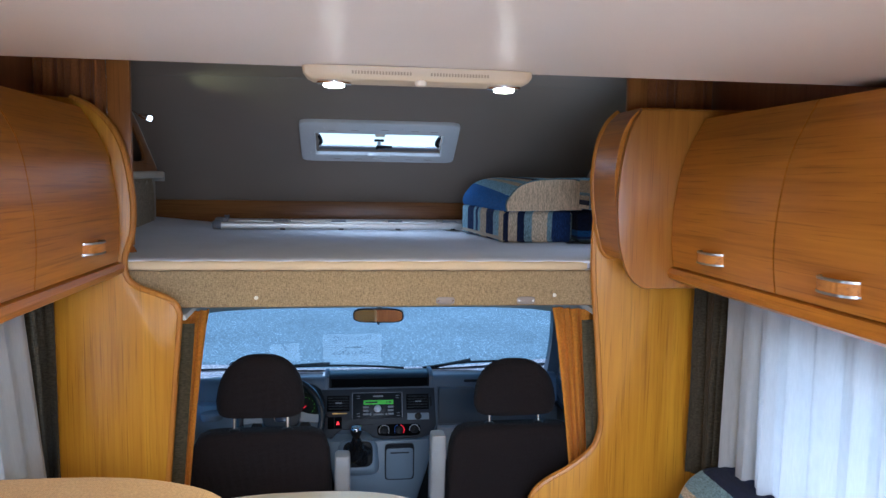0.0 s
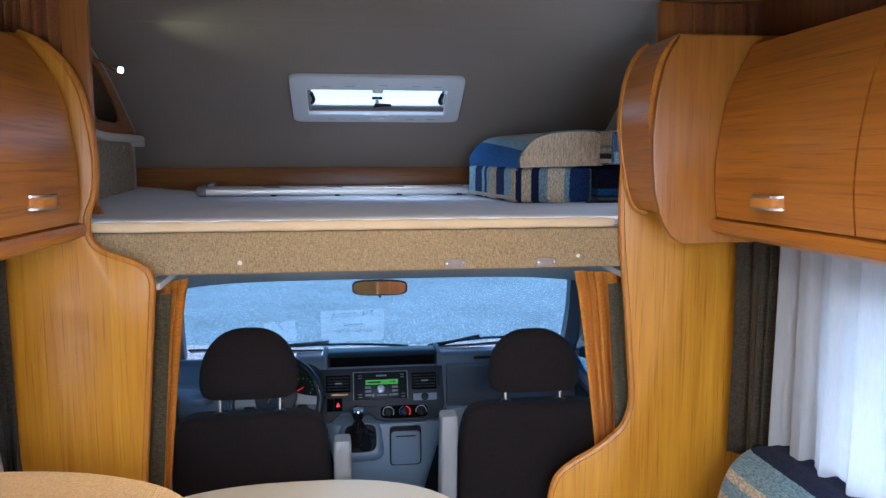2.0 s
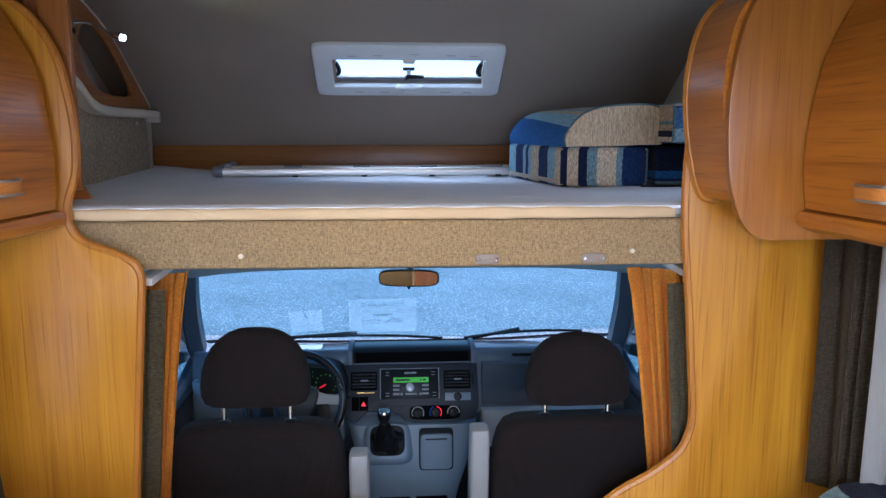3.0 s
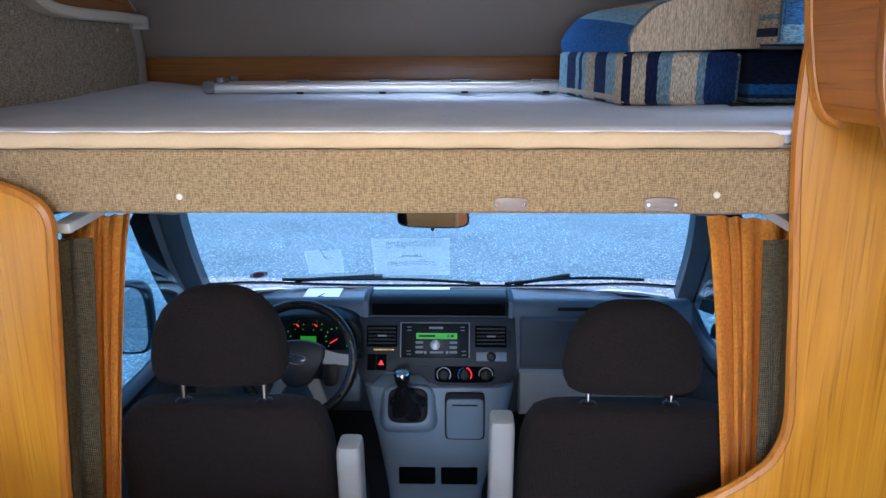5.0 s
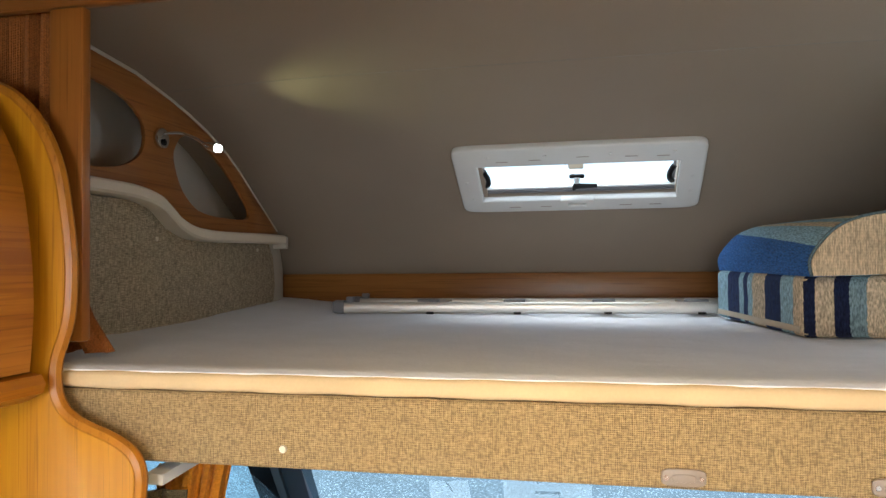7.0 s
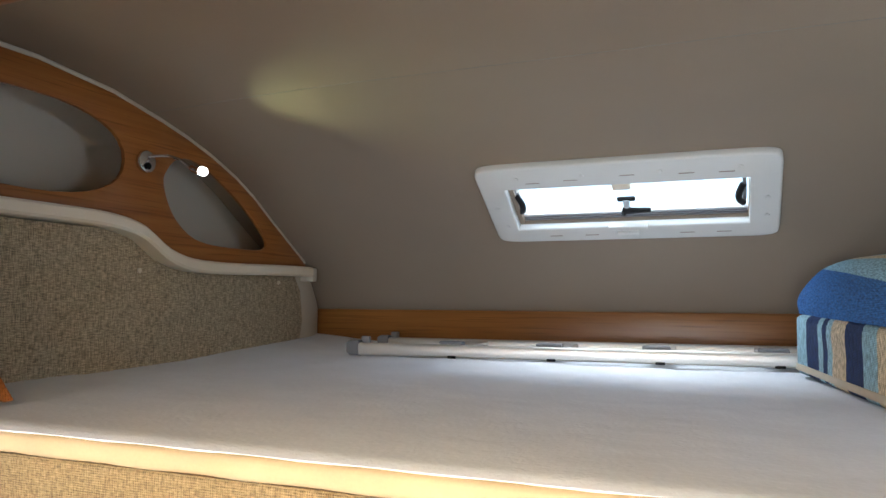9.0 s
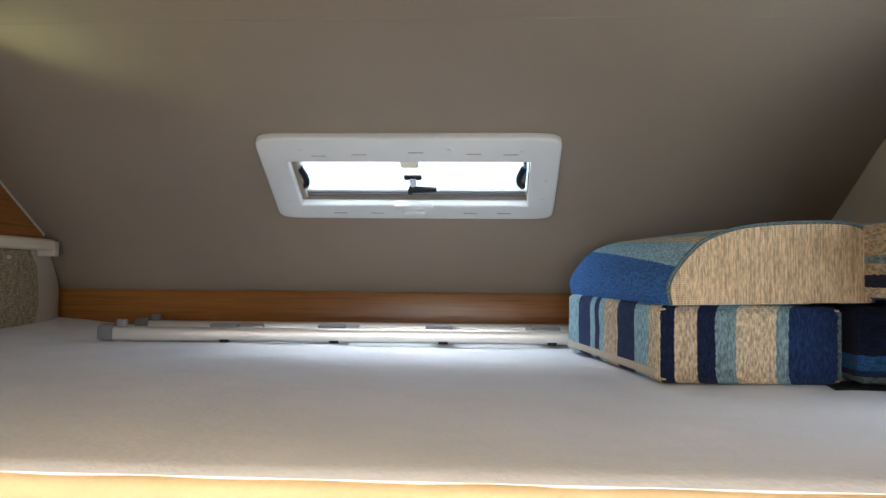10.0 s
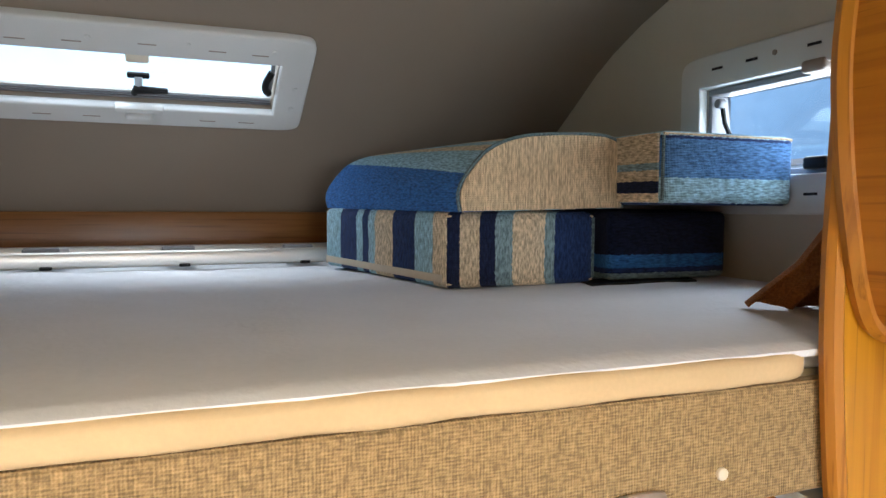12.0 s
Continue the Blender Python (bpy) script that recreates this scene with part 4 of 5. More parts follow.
def side_window():
    win = thing("window_side", "white-framed alcove side window with a black stay", "window", kind="structure")
    y0, y1, z0, z1 = 2.49, 3.02, 1.665, 1.852
    out = [(2.755 + p[0], 1.756 + p[1]) for p in rounded(0.648, 0.326, 14, 48)]
    fr = part("window_frame", plate(out, "x", XR - 0.024, XR - 0.001, [[(y0, z0), (y1, z0), (y1, z1), (y0, z1)]], 0.005, 3), WHITE, win)
    for y in (2.97, 2.88, 2.74, 2.64):
        for z in (1.886, 1.628):
            part("slot", box(XR - 0.0255, XR - 0.0235, y - 0.014, y + 0.014, z - 0.002, z + 0.003), BLACKP, fr)
    part("screw_cap", disc((XR - 0.0245, 2.825, 1.889), (1, 0, 0), 0.005, 0.003, 12), GREYP_L, fr)
    for a, b in ((z0 + 0.0005, z0 + 0.012), (z1 - 0.014, z1 - 0.0005)):
        part("seal", box(XR - 0.001, XR + 0.05, y0, y1, a, b, 0.003), GREYP, win)
    for a, b in ((y0 + 0.0005, y0 + 0.012), (y1 - 0.012, y1 - 0.0005)):
        part("seal", box(XR - 0.001, XR + 0.05, a, b, z0 + 0.012, z1 - 0.014, 0.003), GREYP, win)
    pane = part("pane", box(XR + 0.05, XR + 0.054, y0 - 0.02, y1 + 0.02, z0 - 0.02, z1 + 0.02), GLASS, win)
    pane.visible_shadow = False
    part("stay", tube([(XR + 0.01, 2.99, 1.815), (XR + 0.012, 2.985, 1.78), (XR + 0.02, 2.97, 1.74)], 0.005, 8), BLACKP, win, "black stay")
    part("knob", disc((XR + 0.005, 2.99, 1.82), (1, 0, 0), 0.010, 0.02, 14, 0.003), GREYP, win)
    part("catch", box(XR - 0.03, XR + 0.01, 2.715, 2.765, 1.838, 1.861, 0.007, 3), GREYP_L, win)
    part("latch", box(XR - 0.02, XR + 0.02, 2.715, 2.765, 1.672, 1.695, 0.006, 3), BLACKP, win)


side_window()


# wooden side panel with its shelves and the reading lamp
def shelf_panel():
    unit = thing("side_shelf_panel", "curved orange wood panel with two openings and a cream lip", "shelf panel", (XL, 3.2, 1.72))
    bottom = [(p.x, p.y) for p in smooth_line([(2.42, 1.828, 0), (2.75, 1.829, 0), (2.88, 1.826, 0), (2.97, 1.811, 0), (3.02, 1.786, 0), (3.07, 1.757, 0), (3.14, 1.737, 0), (3.22, 1.731, 0), (3.33, 1.730, 0), (3.55, 1.734, 0), (3.735, 1.735, 0)], 4)]
    arc = [(y, roof_z(y) - 0.012) for y in (3.735, 3.6675, 3.60, 3.522, 3.44, 3.36, 3.25, 3.15, 3.06, 2.9, 2.7, 2.42)]
    oval = [(2.69 + p[0], 1.966 + p[1]) for p in rounded(0.50, 0.206, 2.3, 32)]
    drop = [(p.x, p.y) for p in smooth_line([(3.069, 1.929, 0), (3.082, 1.968, 0), (3.112, 1.996, 0), (3.175, 2.006, 0), (3.287, 1.966, 0), (3.419, 1.890, 0), (3.508, 1.817, 0), (3.493, 1.786, 0), (3.37, 1.781, 0), (3.24, 1.786, 0), (3.165, 1.806, 0), (3.102, 1.856, 0)], 4, True)]
    part("board", plate(bottom + arc, "x", XL + 0.024, XL + 0.036, [oval, drop], 0.002), WOOD_ACROSS_Y, unit)
    lip = [[(XL + 0.002, y, z - 0.026), (XL + 0.062, y, z - 0.026), (XL + 0.068, y, z - 0.020), (XL + 0.068, y, z + 0.0), (XL + 0.062, y, z + 0.006), (XL + 0.002, y, z + 0.006)] for y, z in bottom]
    part("lip", loft(lip), CREAM, unit, "cream shelf lip")
    part("lip_end", box(XL + 0.002, XL + 0.066, 3.737, 3.762, 1.692, 1.738, 0.005), WALL, unit)
    part("arc_trim", tube([(XL + 0.030, y, roof_z(y) - 0.006) for y in (2.42, 2.7, 2.9, 3.06, 3.15, 3.25, 3.36, 3.44, 3.522, 3.60, 3.6675, 3.735)], 0.006, 8), WALL, unit, "pale edge bead")


WOOD_ACROSS_Y = wood("wood_shelf", (0.38, 0.155, 0.04), (0.25, 0.09, 0.022), 1)
shelf_panel()
wall_cloth = [(2.42, 1.43), (3.72, 1.43), (3.75, 1.56), (3.735, 1.66), (3.70, 1.709), (3.25, 1.706), (3.14, 1.712), (3.06, 1.735), (2.98, 1.786), (2.90, 1.80), (2.42, 1.802)]
cl = thing("wall_covering", "grey-beige tweed covering on the alcove side wall", "wall covering", (XL, 3.1, 1.43), kind="structure")
part("covering", plate(wall_cloth, "x", XL - 0.098, XL + 0.018, r=0.004), TWEED_G, cl)
for y, z in ((3.013, 1.704), (3.603, 1.686)):
    part("stud", disc((XL + 0.020, y, z), (1, 0, 0), 0.0065, 0.005, 14, 0.002), CREAM, cl)
solo("trim_corner_post", loft([[(XL + 0.002 + a, b, 1.44 if low else roof_z(b) - 0.004) for a, b in ((-0.09, 3.70), (0.014, 3.70), (0.012, 3.76), (0.0, 3.83), (-0.02, 3.89), (-0.035, 3.928), (-0.09, 3.928))] for low in (1, 0)]), WALL, "rounded cloth-covered corner of the alcove", "corner", "structure")


def reading_lamp():
    unit = thing("reading_lamp", "small chrome gooseneck reading lamp, switched on", "reading lamp", (XL + 0.036, 3.005, 1.965))
    x = XL + 0.036
    base = part("base", disc((x + 0.008, 2.998, 1.972), (1, 0, 0), 0.028, 0.016, 24, 0.005), CHROME, unit)
    part("switch", disc((x + 0.018, 2.995, 1.960), (1, 0, 0), 0.009, 0.008, 14, 0.002), BLACKP, base)
    part("neck", tube(smooth_line([(x + 0.014, 2.999, 1.985), (x + 0.045, 3.032, 1.990), (x + 0.085, 3.040, 1.975), (x + 0.115, 3.040, 1.955)], 5), 0.004, 8), CHROME, unit)
    head = part("head", tube([(x + 0.110, 3.040, 1.958), (x + 0.125, 3.038, 1.952), (x + 0.150, 3.034, 1.945)], [0.006, 0.012, 0.014], 14), CHROME, unit)
    part("lens", tube([(x + 0.1505, 3.034, 1.945), (x + 0.160, 3.032, 1.943)], 0.0105, 14), LENS_W, head, "lit lens")


LENS_W = glow("reading_lens", (1, 1, 0.95), 2.5)
reading_lamp()

# alcove curtains
for top, bot, z0, tag, sd in ((((-1.26, 2.41), (-1.06, 2.415)), ((-1.24, 2.46), (-0.995, 2.47)), 1.472, "left", 3), (((0.93, 2.41), (0.69, 2.415)), ((0.93, 2.49), (0.622, 2.575)), 1.468, "right", 4)):
    solo("alcove_curtain", pleats(top, bot, z0, 2.10, 7, 0.016, seed=sd, pinch=lambda v: v ** 5), BROWN, "rust-brown pleated alcove curtain drawn aside", "curtain", group="alcove curtains")

# ---- living area ----


def living_window(name, x0, x1, y0, y1, z0, z1):
    win = thing(name, "acrylic side window behind sheer curtains", "window", kind="structure")
    out = [((y0 + y1) / 2 + p[0], (z0 + z1) / 2 + p[1]) for p in rounded(y1 - y0 - 0.004, z1 - z0 - 0.004, 12, 40)]
    hole = [((y0 + y1) / 2 + p[0], (z0 + z1) / 2 + p[1]) for p in rounded(y1 - y0 - 0.09, z1 - z0 - 0.09, 10, 40)]
    part("window_frame", plate(out, "x", x0, x1, [hole], 0.004), GREYP, win)
    pane = part("pane", box((x0 + x1) / 2 - 0.002, (x0 + x1) / 2 + 0.002, y0 + 0.03, y1 - 0.03, z0 + 0.03, z1 - 0.03), GLASS, win)
    pane.visible_shadow = False


living_window("window_right", XR - 0.01, XR + 0.035, 0.75, 1.95, 0.84, 1.34)
living_window("window_left", XL - 0.035, XL + 0.01, 0.70, 1.85, 0.84, 1.34)


def window_curtains(x, sx, ysheer, ydark, tag, sd, lean=0.0):
    solo("sheer_curtain", pleats(((x, ysheer[0]), (x, ysheer[1])), ((x, ysheer[0]), (x + sx * 0.005, ysheer[1] + lean)), 0.68, 1.40, 16, 0.013, 0.0012, 12, sd), SHEER, "white translucent pleated window curtain", "curtain", group="sheer curtains")
    solo("side_curtain", pleats(((x - sx * 0.03, ydark[0]), (x + sx * 0.02, ydark[1])), ((x - sx * 0.03, ydark[0] + lean), (x + sx * 0.02, ydark[1])), 0.74, 1.405, 4, 0.016, 0.003, 10, sd + 1), OLIVE_SHADED, "olive pleated side curtain drawn open, shade put into its colour", "curtain", group="side curtains")
    solo("curtain_rail", box(x - 0.012, x + 0.012, 0.4, 2.27, 1.403, 1.415, 0.003), WHITE, "white curtain rail under the cupboard", "curtain rail")


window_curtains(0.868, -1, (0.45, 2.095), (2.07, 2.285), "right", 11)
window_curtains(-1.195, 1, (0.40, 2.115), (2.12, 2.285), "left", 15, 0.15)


def table():
    t = thing("table", "cream laminate dinette table with rounded corners on a post", "table", (-0.45, 1.83, 0.0))
    out = []
    for k in range(48):
        a = k * math.tau / 48
        f = lambda c, p: math.copysign(abs(c) ** (2 / p), c)
        out.append((-0.44 + 0.46 * f(math.cos(a), 2.6), 1.80 + 0.42 * f(math.sin(a), 2.6)))
    part("tabletop", plate(out, "z", 0.722, 0.75, r=0.008, seg=3), CREAM, t)
    part("leg", tube([(-0.45, 1.83, 0.0), (-0.45, 1.83, 0.721)], 0.035, 20), ALU, t)
    part("foot", disc((-0.45, 1.83, 0.015), (0, 0, 1), 0.16, 0.03, 32, 0.008), ALU, t)


table()


def bench(name, y_back, facing, z_top, label):
    b = thing(name, label, "bench", (-0.85, y_back, 0.0))
    y0, y1 = sorted((y_back + facing * 0.04, y_back + facing * 0.46))
    part("box", box(XL + 0.004, -0.47, y0, y1, 0.0, 0.34, 0.006), WOOD_UP, b)
    s = bmesh.new()
    box(XL + 0.006, -0.46, y0 - 0.01, y1 + 0.01, 0.342, 0.48, 0.03, 3, s)
    part("seat", s, STRIPE_S, b)
    prof = smooth_line([(XL + 0.01, 0.0, 0), (XL + 0.01, z_top - 0.35, 0), (XL + 0.03, z_top - 0.02, 0), (-1.0, z_top, 0), (-0.72, z_top + 0.002, 0), (-0.58, z_top - 0.015, 0), (-0.505, z_top - 0.05, 0), (-0.475, z_top - 0.12, 0), (-0.47, z_top - 0.3, 0), (-0.47, 0.35, 0)], 5)
    rings = [[(p.x * s + (1 - s) * -0.87, y_back + dy, 0.35 + max(0, p.y - 0.35) * s2) for p in prof] for dy, s, s2 in ((-0.05, 0.97, 0.985), (-0.042, 0.99, 0.997), (0.042, 0.99, 0.997), (0.05, 0.97, 0.985))]
    part("backrest", loft(rings), TAN, b, "tan cloth backrest with a rounded top")


STRIPE_S = cloth("stripe_seat", [(-1.0, DKBL), (-0.2, BEIGE), (-0.1, TEAL), (0.0, DKBL), (0.12, SAND), (0.2, TEAL), (0.3, DKBL), (0.6, BEIGE)], (1, 0, 0), 0.003, (1, 0.3, 1), 0.5)
bench("dinette_bench", 1.20, 1, 1.222, "dinette bench with a tall tan backrest")


def side_seat():
    b = thing("side_bench", "side bench with a blue and grey striped backrest cushion", "bench", (0.78, 1.9, 0.0))
    part("box", box(0.52, XR - 0.004, 1.2, 2.285, 0.0, 0.36, 0.006), WOOD_UP, b)
    s = bmesh.new()
    box(0.50, XR - 0.006, 1.2, 2.28, 0.362, 0.48, 0.03, 3, s)
    part("seat", s, STRIPE_S, b)
    prof = smooth_line([(0.72, 0.485, 0), (0.70, 0.58, 0), (0.71, 0.69, 0), (0.745, 0.785, 0), (0.80, 0.832, 0), (0.85, 0.842, 0), (0.90, 0.825, 0), (0.91, 0.485, 0)], 5)
    part("back_cushion", loft([[(p.x * k + (1 - k) * 0.78, y, p.y * k + (1 - k) * 0.6) for p in prof] for y, k in ((1.25, 0.94), (1.28, 1), (2.06, 1), (2.10, 0.94))]), STRIPE_D, b, "grey, navy and beige striped back cushion")


STRIPE_D = cloth("stripe_back", [(0.3, DKBL), (0.485, BEIGE), (0.54, TEAL), (0.573, BEIGE), (0.595, TEAL), (0.648, NAVY), (0.75, DKBL)], (0.25, 0, 0.78), 0.003, (1, 0.3, 1), 0.5)
side_seat()

# ---- cab ----


def screen_point(u, v):
    half = 0.80 + 0.08 * v
    return (CX + half * u, 3.35 + 0.60 * v - (0.15 + 0.2 * v) * (0.15 * u * u + 0.85 * u ** 6), 1.13 - 0.45 * v + 0.12 * v * u ** 4)


ws = thing("windscreen", "clear tinted windscreen of the cab", "windscreen", kind="structure")
pane = part("pane", sheet(24, 10, lambda a, b: screen_point(2 * a - 1, b)), SCREEN, ws)
pane.visible_shadow = False
solo("ceiling_cab", sheet(16, 10, lambda a, b: Vector((CX + (1.0 - 0.14 * b) * (2 * a - 1), 2.39, 1.322)).lerp(Vector(screen_point(2 * a - 1, 0.0)) + Vector((0.1 * b * (2 * a - 1) * 0, 0, 0.006)), b), 0.012), WALL, "pale headliner of the cab", "ceiling", "structure")


def pillar(sx):
    p = thing("windscreen_pillar", "dark grey windscreen pillar of the cab", "pillar", (CX + sx * 0.93, 3.5, 0.7), kind="structure")
    a, b = Vector((CX + sx * 0.78, 3.18, 1.15)), Vector((CX + sx * 0.905, 3.70, 0.685))
    out = Vector((sx * 0.085, -0.06, -0.02))
    inn = Vector((0, 0.05, 0.03))
    mids = [a.lerp(b, k / 6) + Vector((sx * 0.012 * math.sin(k / 6 * math.pi), 0, 0.012 * math.sin(k / 6 * math.pi))) for k in range(7)]
    part("trim", loft([[m, m + out * 0.55, m + out * 0.6 + inn, m + inn] for m in mids]), DASH_T, p)
    part("seal", loft([[m + out * 0.62, m + out * 0.82, m + out * 0.82 + inn, m + out * 0.62 + inn] for m in mids]), ARM, p, "light grey pillar strip")
    part("door_frame", loft([[m + out * 0.84, m + out * 1.35, m + out * 1.35 + inn, m + out * 0.84 + inn] for m in mids]), BLACKP, p, "black door frame")


pillar(-1)
pillar(1)


DOOR_GLASS = pane_material("door_glass", (0.62, 0.82, 0.90))


def cab_door(sx, tag):
    x = CX + sx * 0.90
    d = thing("cab_door", "grey cab door with its side window", "door", (x, 3.0, -0.2), kind="structure")
    part("panel", plate([(2.42, -0.25), (3.62, -0.25), (3.66, 0.70), (3.45, 0.64), (3.0, 0.60), (2.42, 0.60)], "x", min(x, x + sx * 0.06), max(x, x + sx * 0.06), r=0.01), DASH_P, d)
    part("sill", box(min(x - sx * 0.02, x + sx * 0.05), max(x - sx * 0.02, x + sx * 0.05), 2.45, 3.45, 0.601, 0.625, 0.008), BLACKP, d)
    part("pillar", loft([[(x + sx * (0.01 + dx), 2.46 + dy, z) for dx, dy in ((0, 0), (0.05, 0), (0.05, 0.14), (0, 0.14))] for z in (0.60, 1.28)]), DASH_T, d)
    part("top_frame", tube([(x + sx * 0.03, 2.5, 1.27), (x + sx * 0.0, 2.9, 1.235), (x - sx * 0.04, 3.16, 1.165)], 0.03, 8), BLACKP, d)
    g = part("pane", plate([(2.58, 0.60), (3.62, 0.66), (3.20, 1.14), (2.58, 1.26)], "x", x + sx * 0.028, x + sx * 0.031), DOOR_GLASS, d)
    g.visible_shadow = False


cab_door(-1, "left")
cab_door(1, "right")


def outside_mirror(sx):
    m = thing("outside_mirror", "black outside mirror on the cab door", "mirror", (CX + sx * 1.08, 3.45, 0.6), kind="structure")
    c = Vector((CX + sx * 1.10, 3.42, 0.70))
    part("housing", loft([[(c.x + p[0] * s, c.y + dy, c.z + p[1] * s) for p in rounded(0.17, 0.27, 4, 20)] for dy, s in ((0, 0.97), (0.02, 1), (0.06, 0.95), (0.10, 0.6))]), BLACKP, m)
    part("glass", plate([(c.x + p[0] * 0.88, c.z + p[1] * 0.9) for p in rounded(0.17, 0.27, 4, 20)], "y", c.y - 0.003, c.y - 0.0005), MIRROR, m)
    part("arm", tube([(c.x - sx * 0.05, c.y + 0.03, c.z - 0.06), (CX + sx * 0.98, 3.50, 0.64)], 0.028, 10), BLACKP, m)


outside_mirror(-1)
outside_mirror(1)


def rear_mirror():
    m = thing("rear_view_mirror", "black rear-view mirror hanging from the windscreen", "mirror", (-0.17, 3.30, 1.07))
    aim = Matrix.Translation((-0.172, 3.310, 1.092)) @ Matrix.Rotation(radians(-5), 4, "Z") @ Matrix.Rotation(radians(-2), 4, "X") @ Matrix.Translation((0.172, -3.310, -1.092))

    def turned(bm):
        bm.transform(aim)
        return bm

    part("housing", turned(loft([[(-0.172 + p[0] * s, 3.310 + dy, 1.092 + p[1] * s) for p in rounded(0.235, 0.068, 4, 28)] for dy, s in ((0, 0.97), (0.008, 1.0), (0.02, 0.97), (0.03, 0.7))])), BLACKP, m)
    part("glass", turned(plate([(-0.172 + p[0], 1.092 + p[1]) for p in rounded(0.222, 0.056, 4, 28)], "y", 3.3070, 3.3095)), MIRROR, m)
    part("stem", tube([(-0.17, 3.325, 1.10), (-0.165, 3.36, 1.125)], 0.012, 10), BLACKP, m)
    part("knob", disc((-0.172, 3.304, 1.058), (0, 1, 0), 0.006, 0.012, 12), BLACKP, m)


rear_mirror()


# dashboard
def dashboard():
    d = thing("dashboard", "dark grey cab dashboard with grey lower console", "dashboard", (CX, 3.6, -0.2))
    prof = [(3.62, 0.28), (3.47, 0.50), (3.505, 0.68), (3.515, 0.725), (3.53, 0.748), (3.56, 0.755), (3.62, 0.735), (3.685, 0.668), (4.01, 0.652), (4.03, 0.61), (4.03, 0.28)]
    line = [(p.x, p.y) for p in smooth_line([(*q, 0) for q in prof[2:8]], 4)]
    part("upper", plate(prof[:2] + line + prof[8:], "x", CX - 0.89, CX + 0.89), DASH_T, d, "grey dashboard top")
    tray = part("centre_hood", plate([(3.47, 0.722), (3.475, 0.765), (3.50, 0.778), (3.60, 0.775), (3.66, 0.72), (3.66, 0.70), (3.60, 0.722)], "x", -0.40, 0.082, r=0.004), BLACKP, d, "black hooded tray")
    # Flat near-black plate: the shade inside the tray is put into its colour.
    part("recess_shade", box(-0.388, 0.072, 3.464, 3.4695, 0.7235, 0.766, 0.002), BLACK_AND_SHADE, tray)
    for s in (-1, 1):
        part("hood_side", plate([(3.465, 0.715), (3.47, 0.772), (3.50, 0.786), (3.61, 0.782), (3.67, 0.72), (3.67, 0.69)], "x", *sorted((-0.159 + s * 0.2415, -0.159 + s * 0.262)), r=0.005), DASH_T, d)
    m = Matrix(((1, 0, 0, -0.157), (0, 0.388, -0.921, 3.447), (0, 0.921, 0.388, 0.628), (0, 0, 0, 1)))

    def lay(bm):
        bm.transform(m)
        return bm

    def uv(px, py):
        return (-0.132 + (px - 727) * 0.0019, 0.07 - (py - 577) * 0.00184)

    def rect(px0, py0, px1, py1, w0, w1, r=0.0):
        (a, b), (c, e) = uv(px0, py0), uv(px1, py1)
        return lay(box(a, c, e, b, w0, w1, r))

    shape = [uv(*q) for q in ((650, 566), (936, 566), (938, 660), (928, 686), (890, 694), (800, 694), (778, 688), (766, 676), (745, 670), (700, 668), (690, 676), (676, 690), (655, 684), (648, 668))]
    face = part("centre_panel", lay(plate(shape, "z", -0.04, 0.0, r=0.004)), DASH_C, d, "charcoal centre panel")
    for x0, x1, wheel in ((664, 720, 657), (863, 920, 925)):
        vent = part("vent", rect(x0, 582, x1, 622, 0.001, 0.006, 0.002), BLACK_AND_SHADE, face, "black air vent")
        for k in range(5):
            part("slat", rect(x0 + 3, 586 + k * 7, x1 - 3, 589 + k * 7, 0.006, 0.010), BLACKP, vent)
        part("tab", rect((x0 + x1) / 2 - 7, 600, (x0 + x1) / 2 + 9, 603, 0.010, 0.014), ARM, vent)
        part("wheel", rect(wheel - 3, 590, wheel + 3, 615, 0.001, 0.005, 0.001), BLACKP, vent)
    radio = part("radio", rect(727, 577, 852, 642, 0.001, 0.008, 0.002), RADIO, face, "black car radio with a lit green display")
    part("rim", rect(726, 576, 728, 642, 0.008, 0.0095), GREYP, radio)
    part("rim", rect(851, 576, 853, 642, 0.008, 0.0095), GREYP, radio)
    part("rim", rect(728, 576, 851, 577.5, 0.008, 0.0095), GREYP, radio)
    part("display", rect(755, 596, 830, 607, 0.008, 0.0095), GREEN, radio, "lit green display")
    for a, b in ((760, 790), (812, 815), (818, 824)):
        part("lettering", rect(a, 599.5, b, 603.5, 0.0095, 0.0100), INK, radio)
    for k in range(3):
        for a in (754, 816):
            part("button", rect(a, 611 + 9 * k, a + 14, 616 + 9 * k, 0.008, 0.011, 0.001), ARM, radio)
    part("button", rect(780, 630, 805, 634, 0.008, 0.011, 0.001), ARM, radio)
    for a in (772, 812):
        part("button", lay(disc((*uv(a, 632), 0.009), (0, 0, 1), 0.0055, 0.004, 12)), ARM, radio)
    part("lettering", rect(779, 584, 804, 588, 0.008, 0.0085), ARM, radio)
    for a, b in ((738, 584), (738, 590), (836, 584), (836, 590), (738, 629), (738, 635), (838, 629), (838, 636)):
        part("lettering", rect(a, b, a + 8, b + 1.5, 0.008, 0.0085), ARM, radio)
    part("dial", lay(disc((*uv(790, 618), 0.014), (0, 0, 1), 0.0175, 0.016, 24, 0.003)), SILVER, radio, "silver volume dial")
    hz = part("hazard_switch", rect(683, 636, 701, 666, 0.001, 0.005, 0.001), BLACK_AND_SHADE, face)
    tri = [uv(691.5, 646), uv(696.5, 656), uv(686.5, 656)]
    part("triangle", lay(plate(tri, "z", 0.005, 0.0062)), RED, hz, "red hazard triangle")
    part("switch", rect(666, 636, 682, 666, 0.001, 0.004, 0.001), BLACK_AND_SHADE, face)
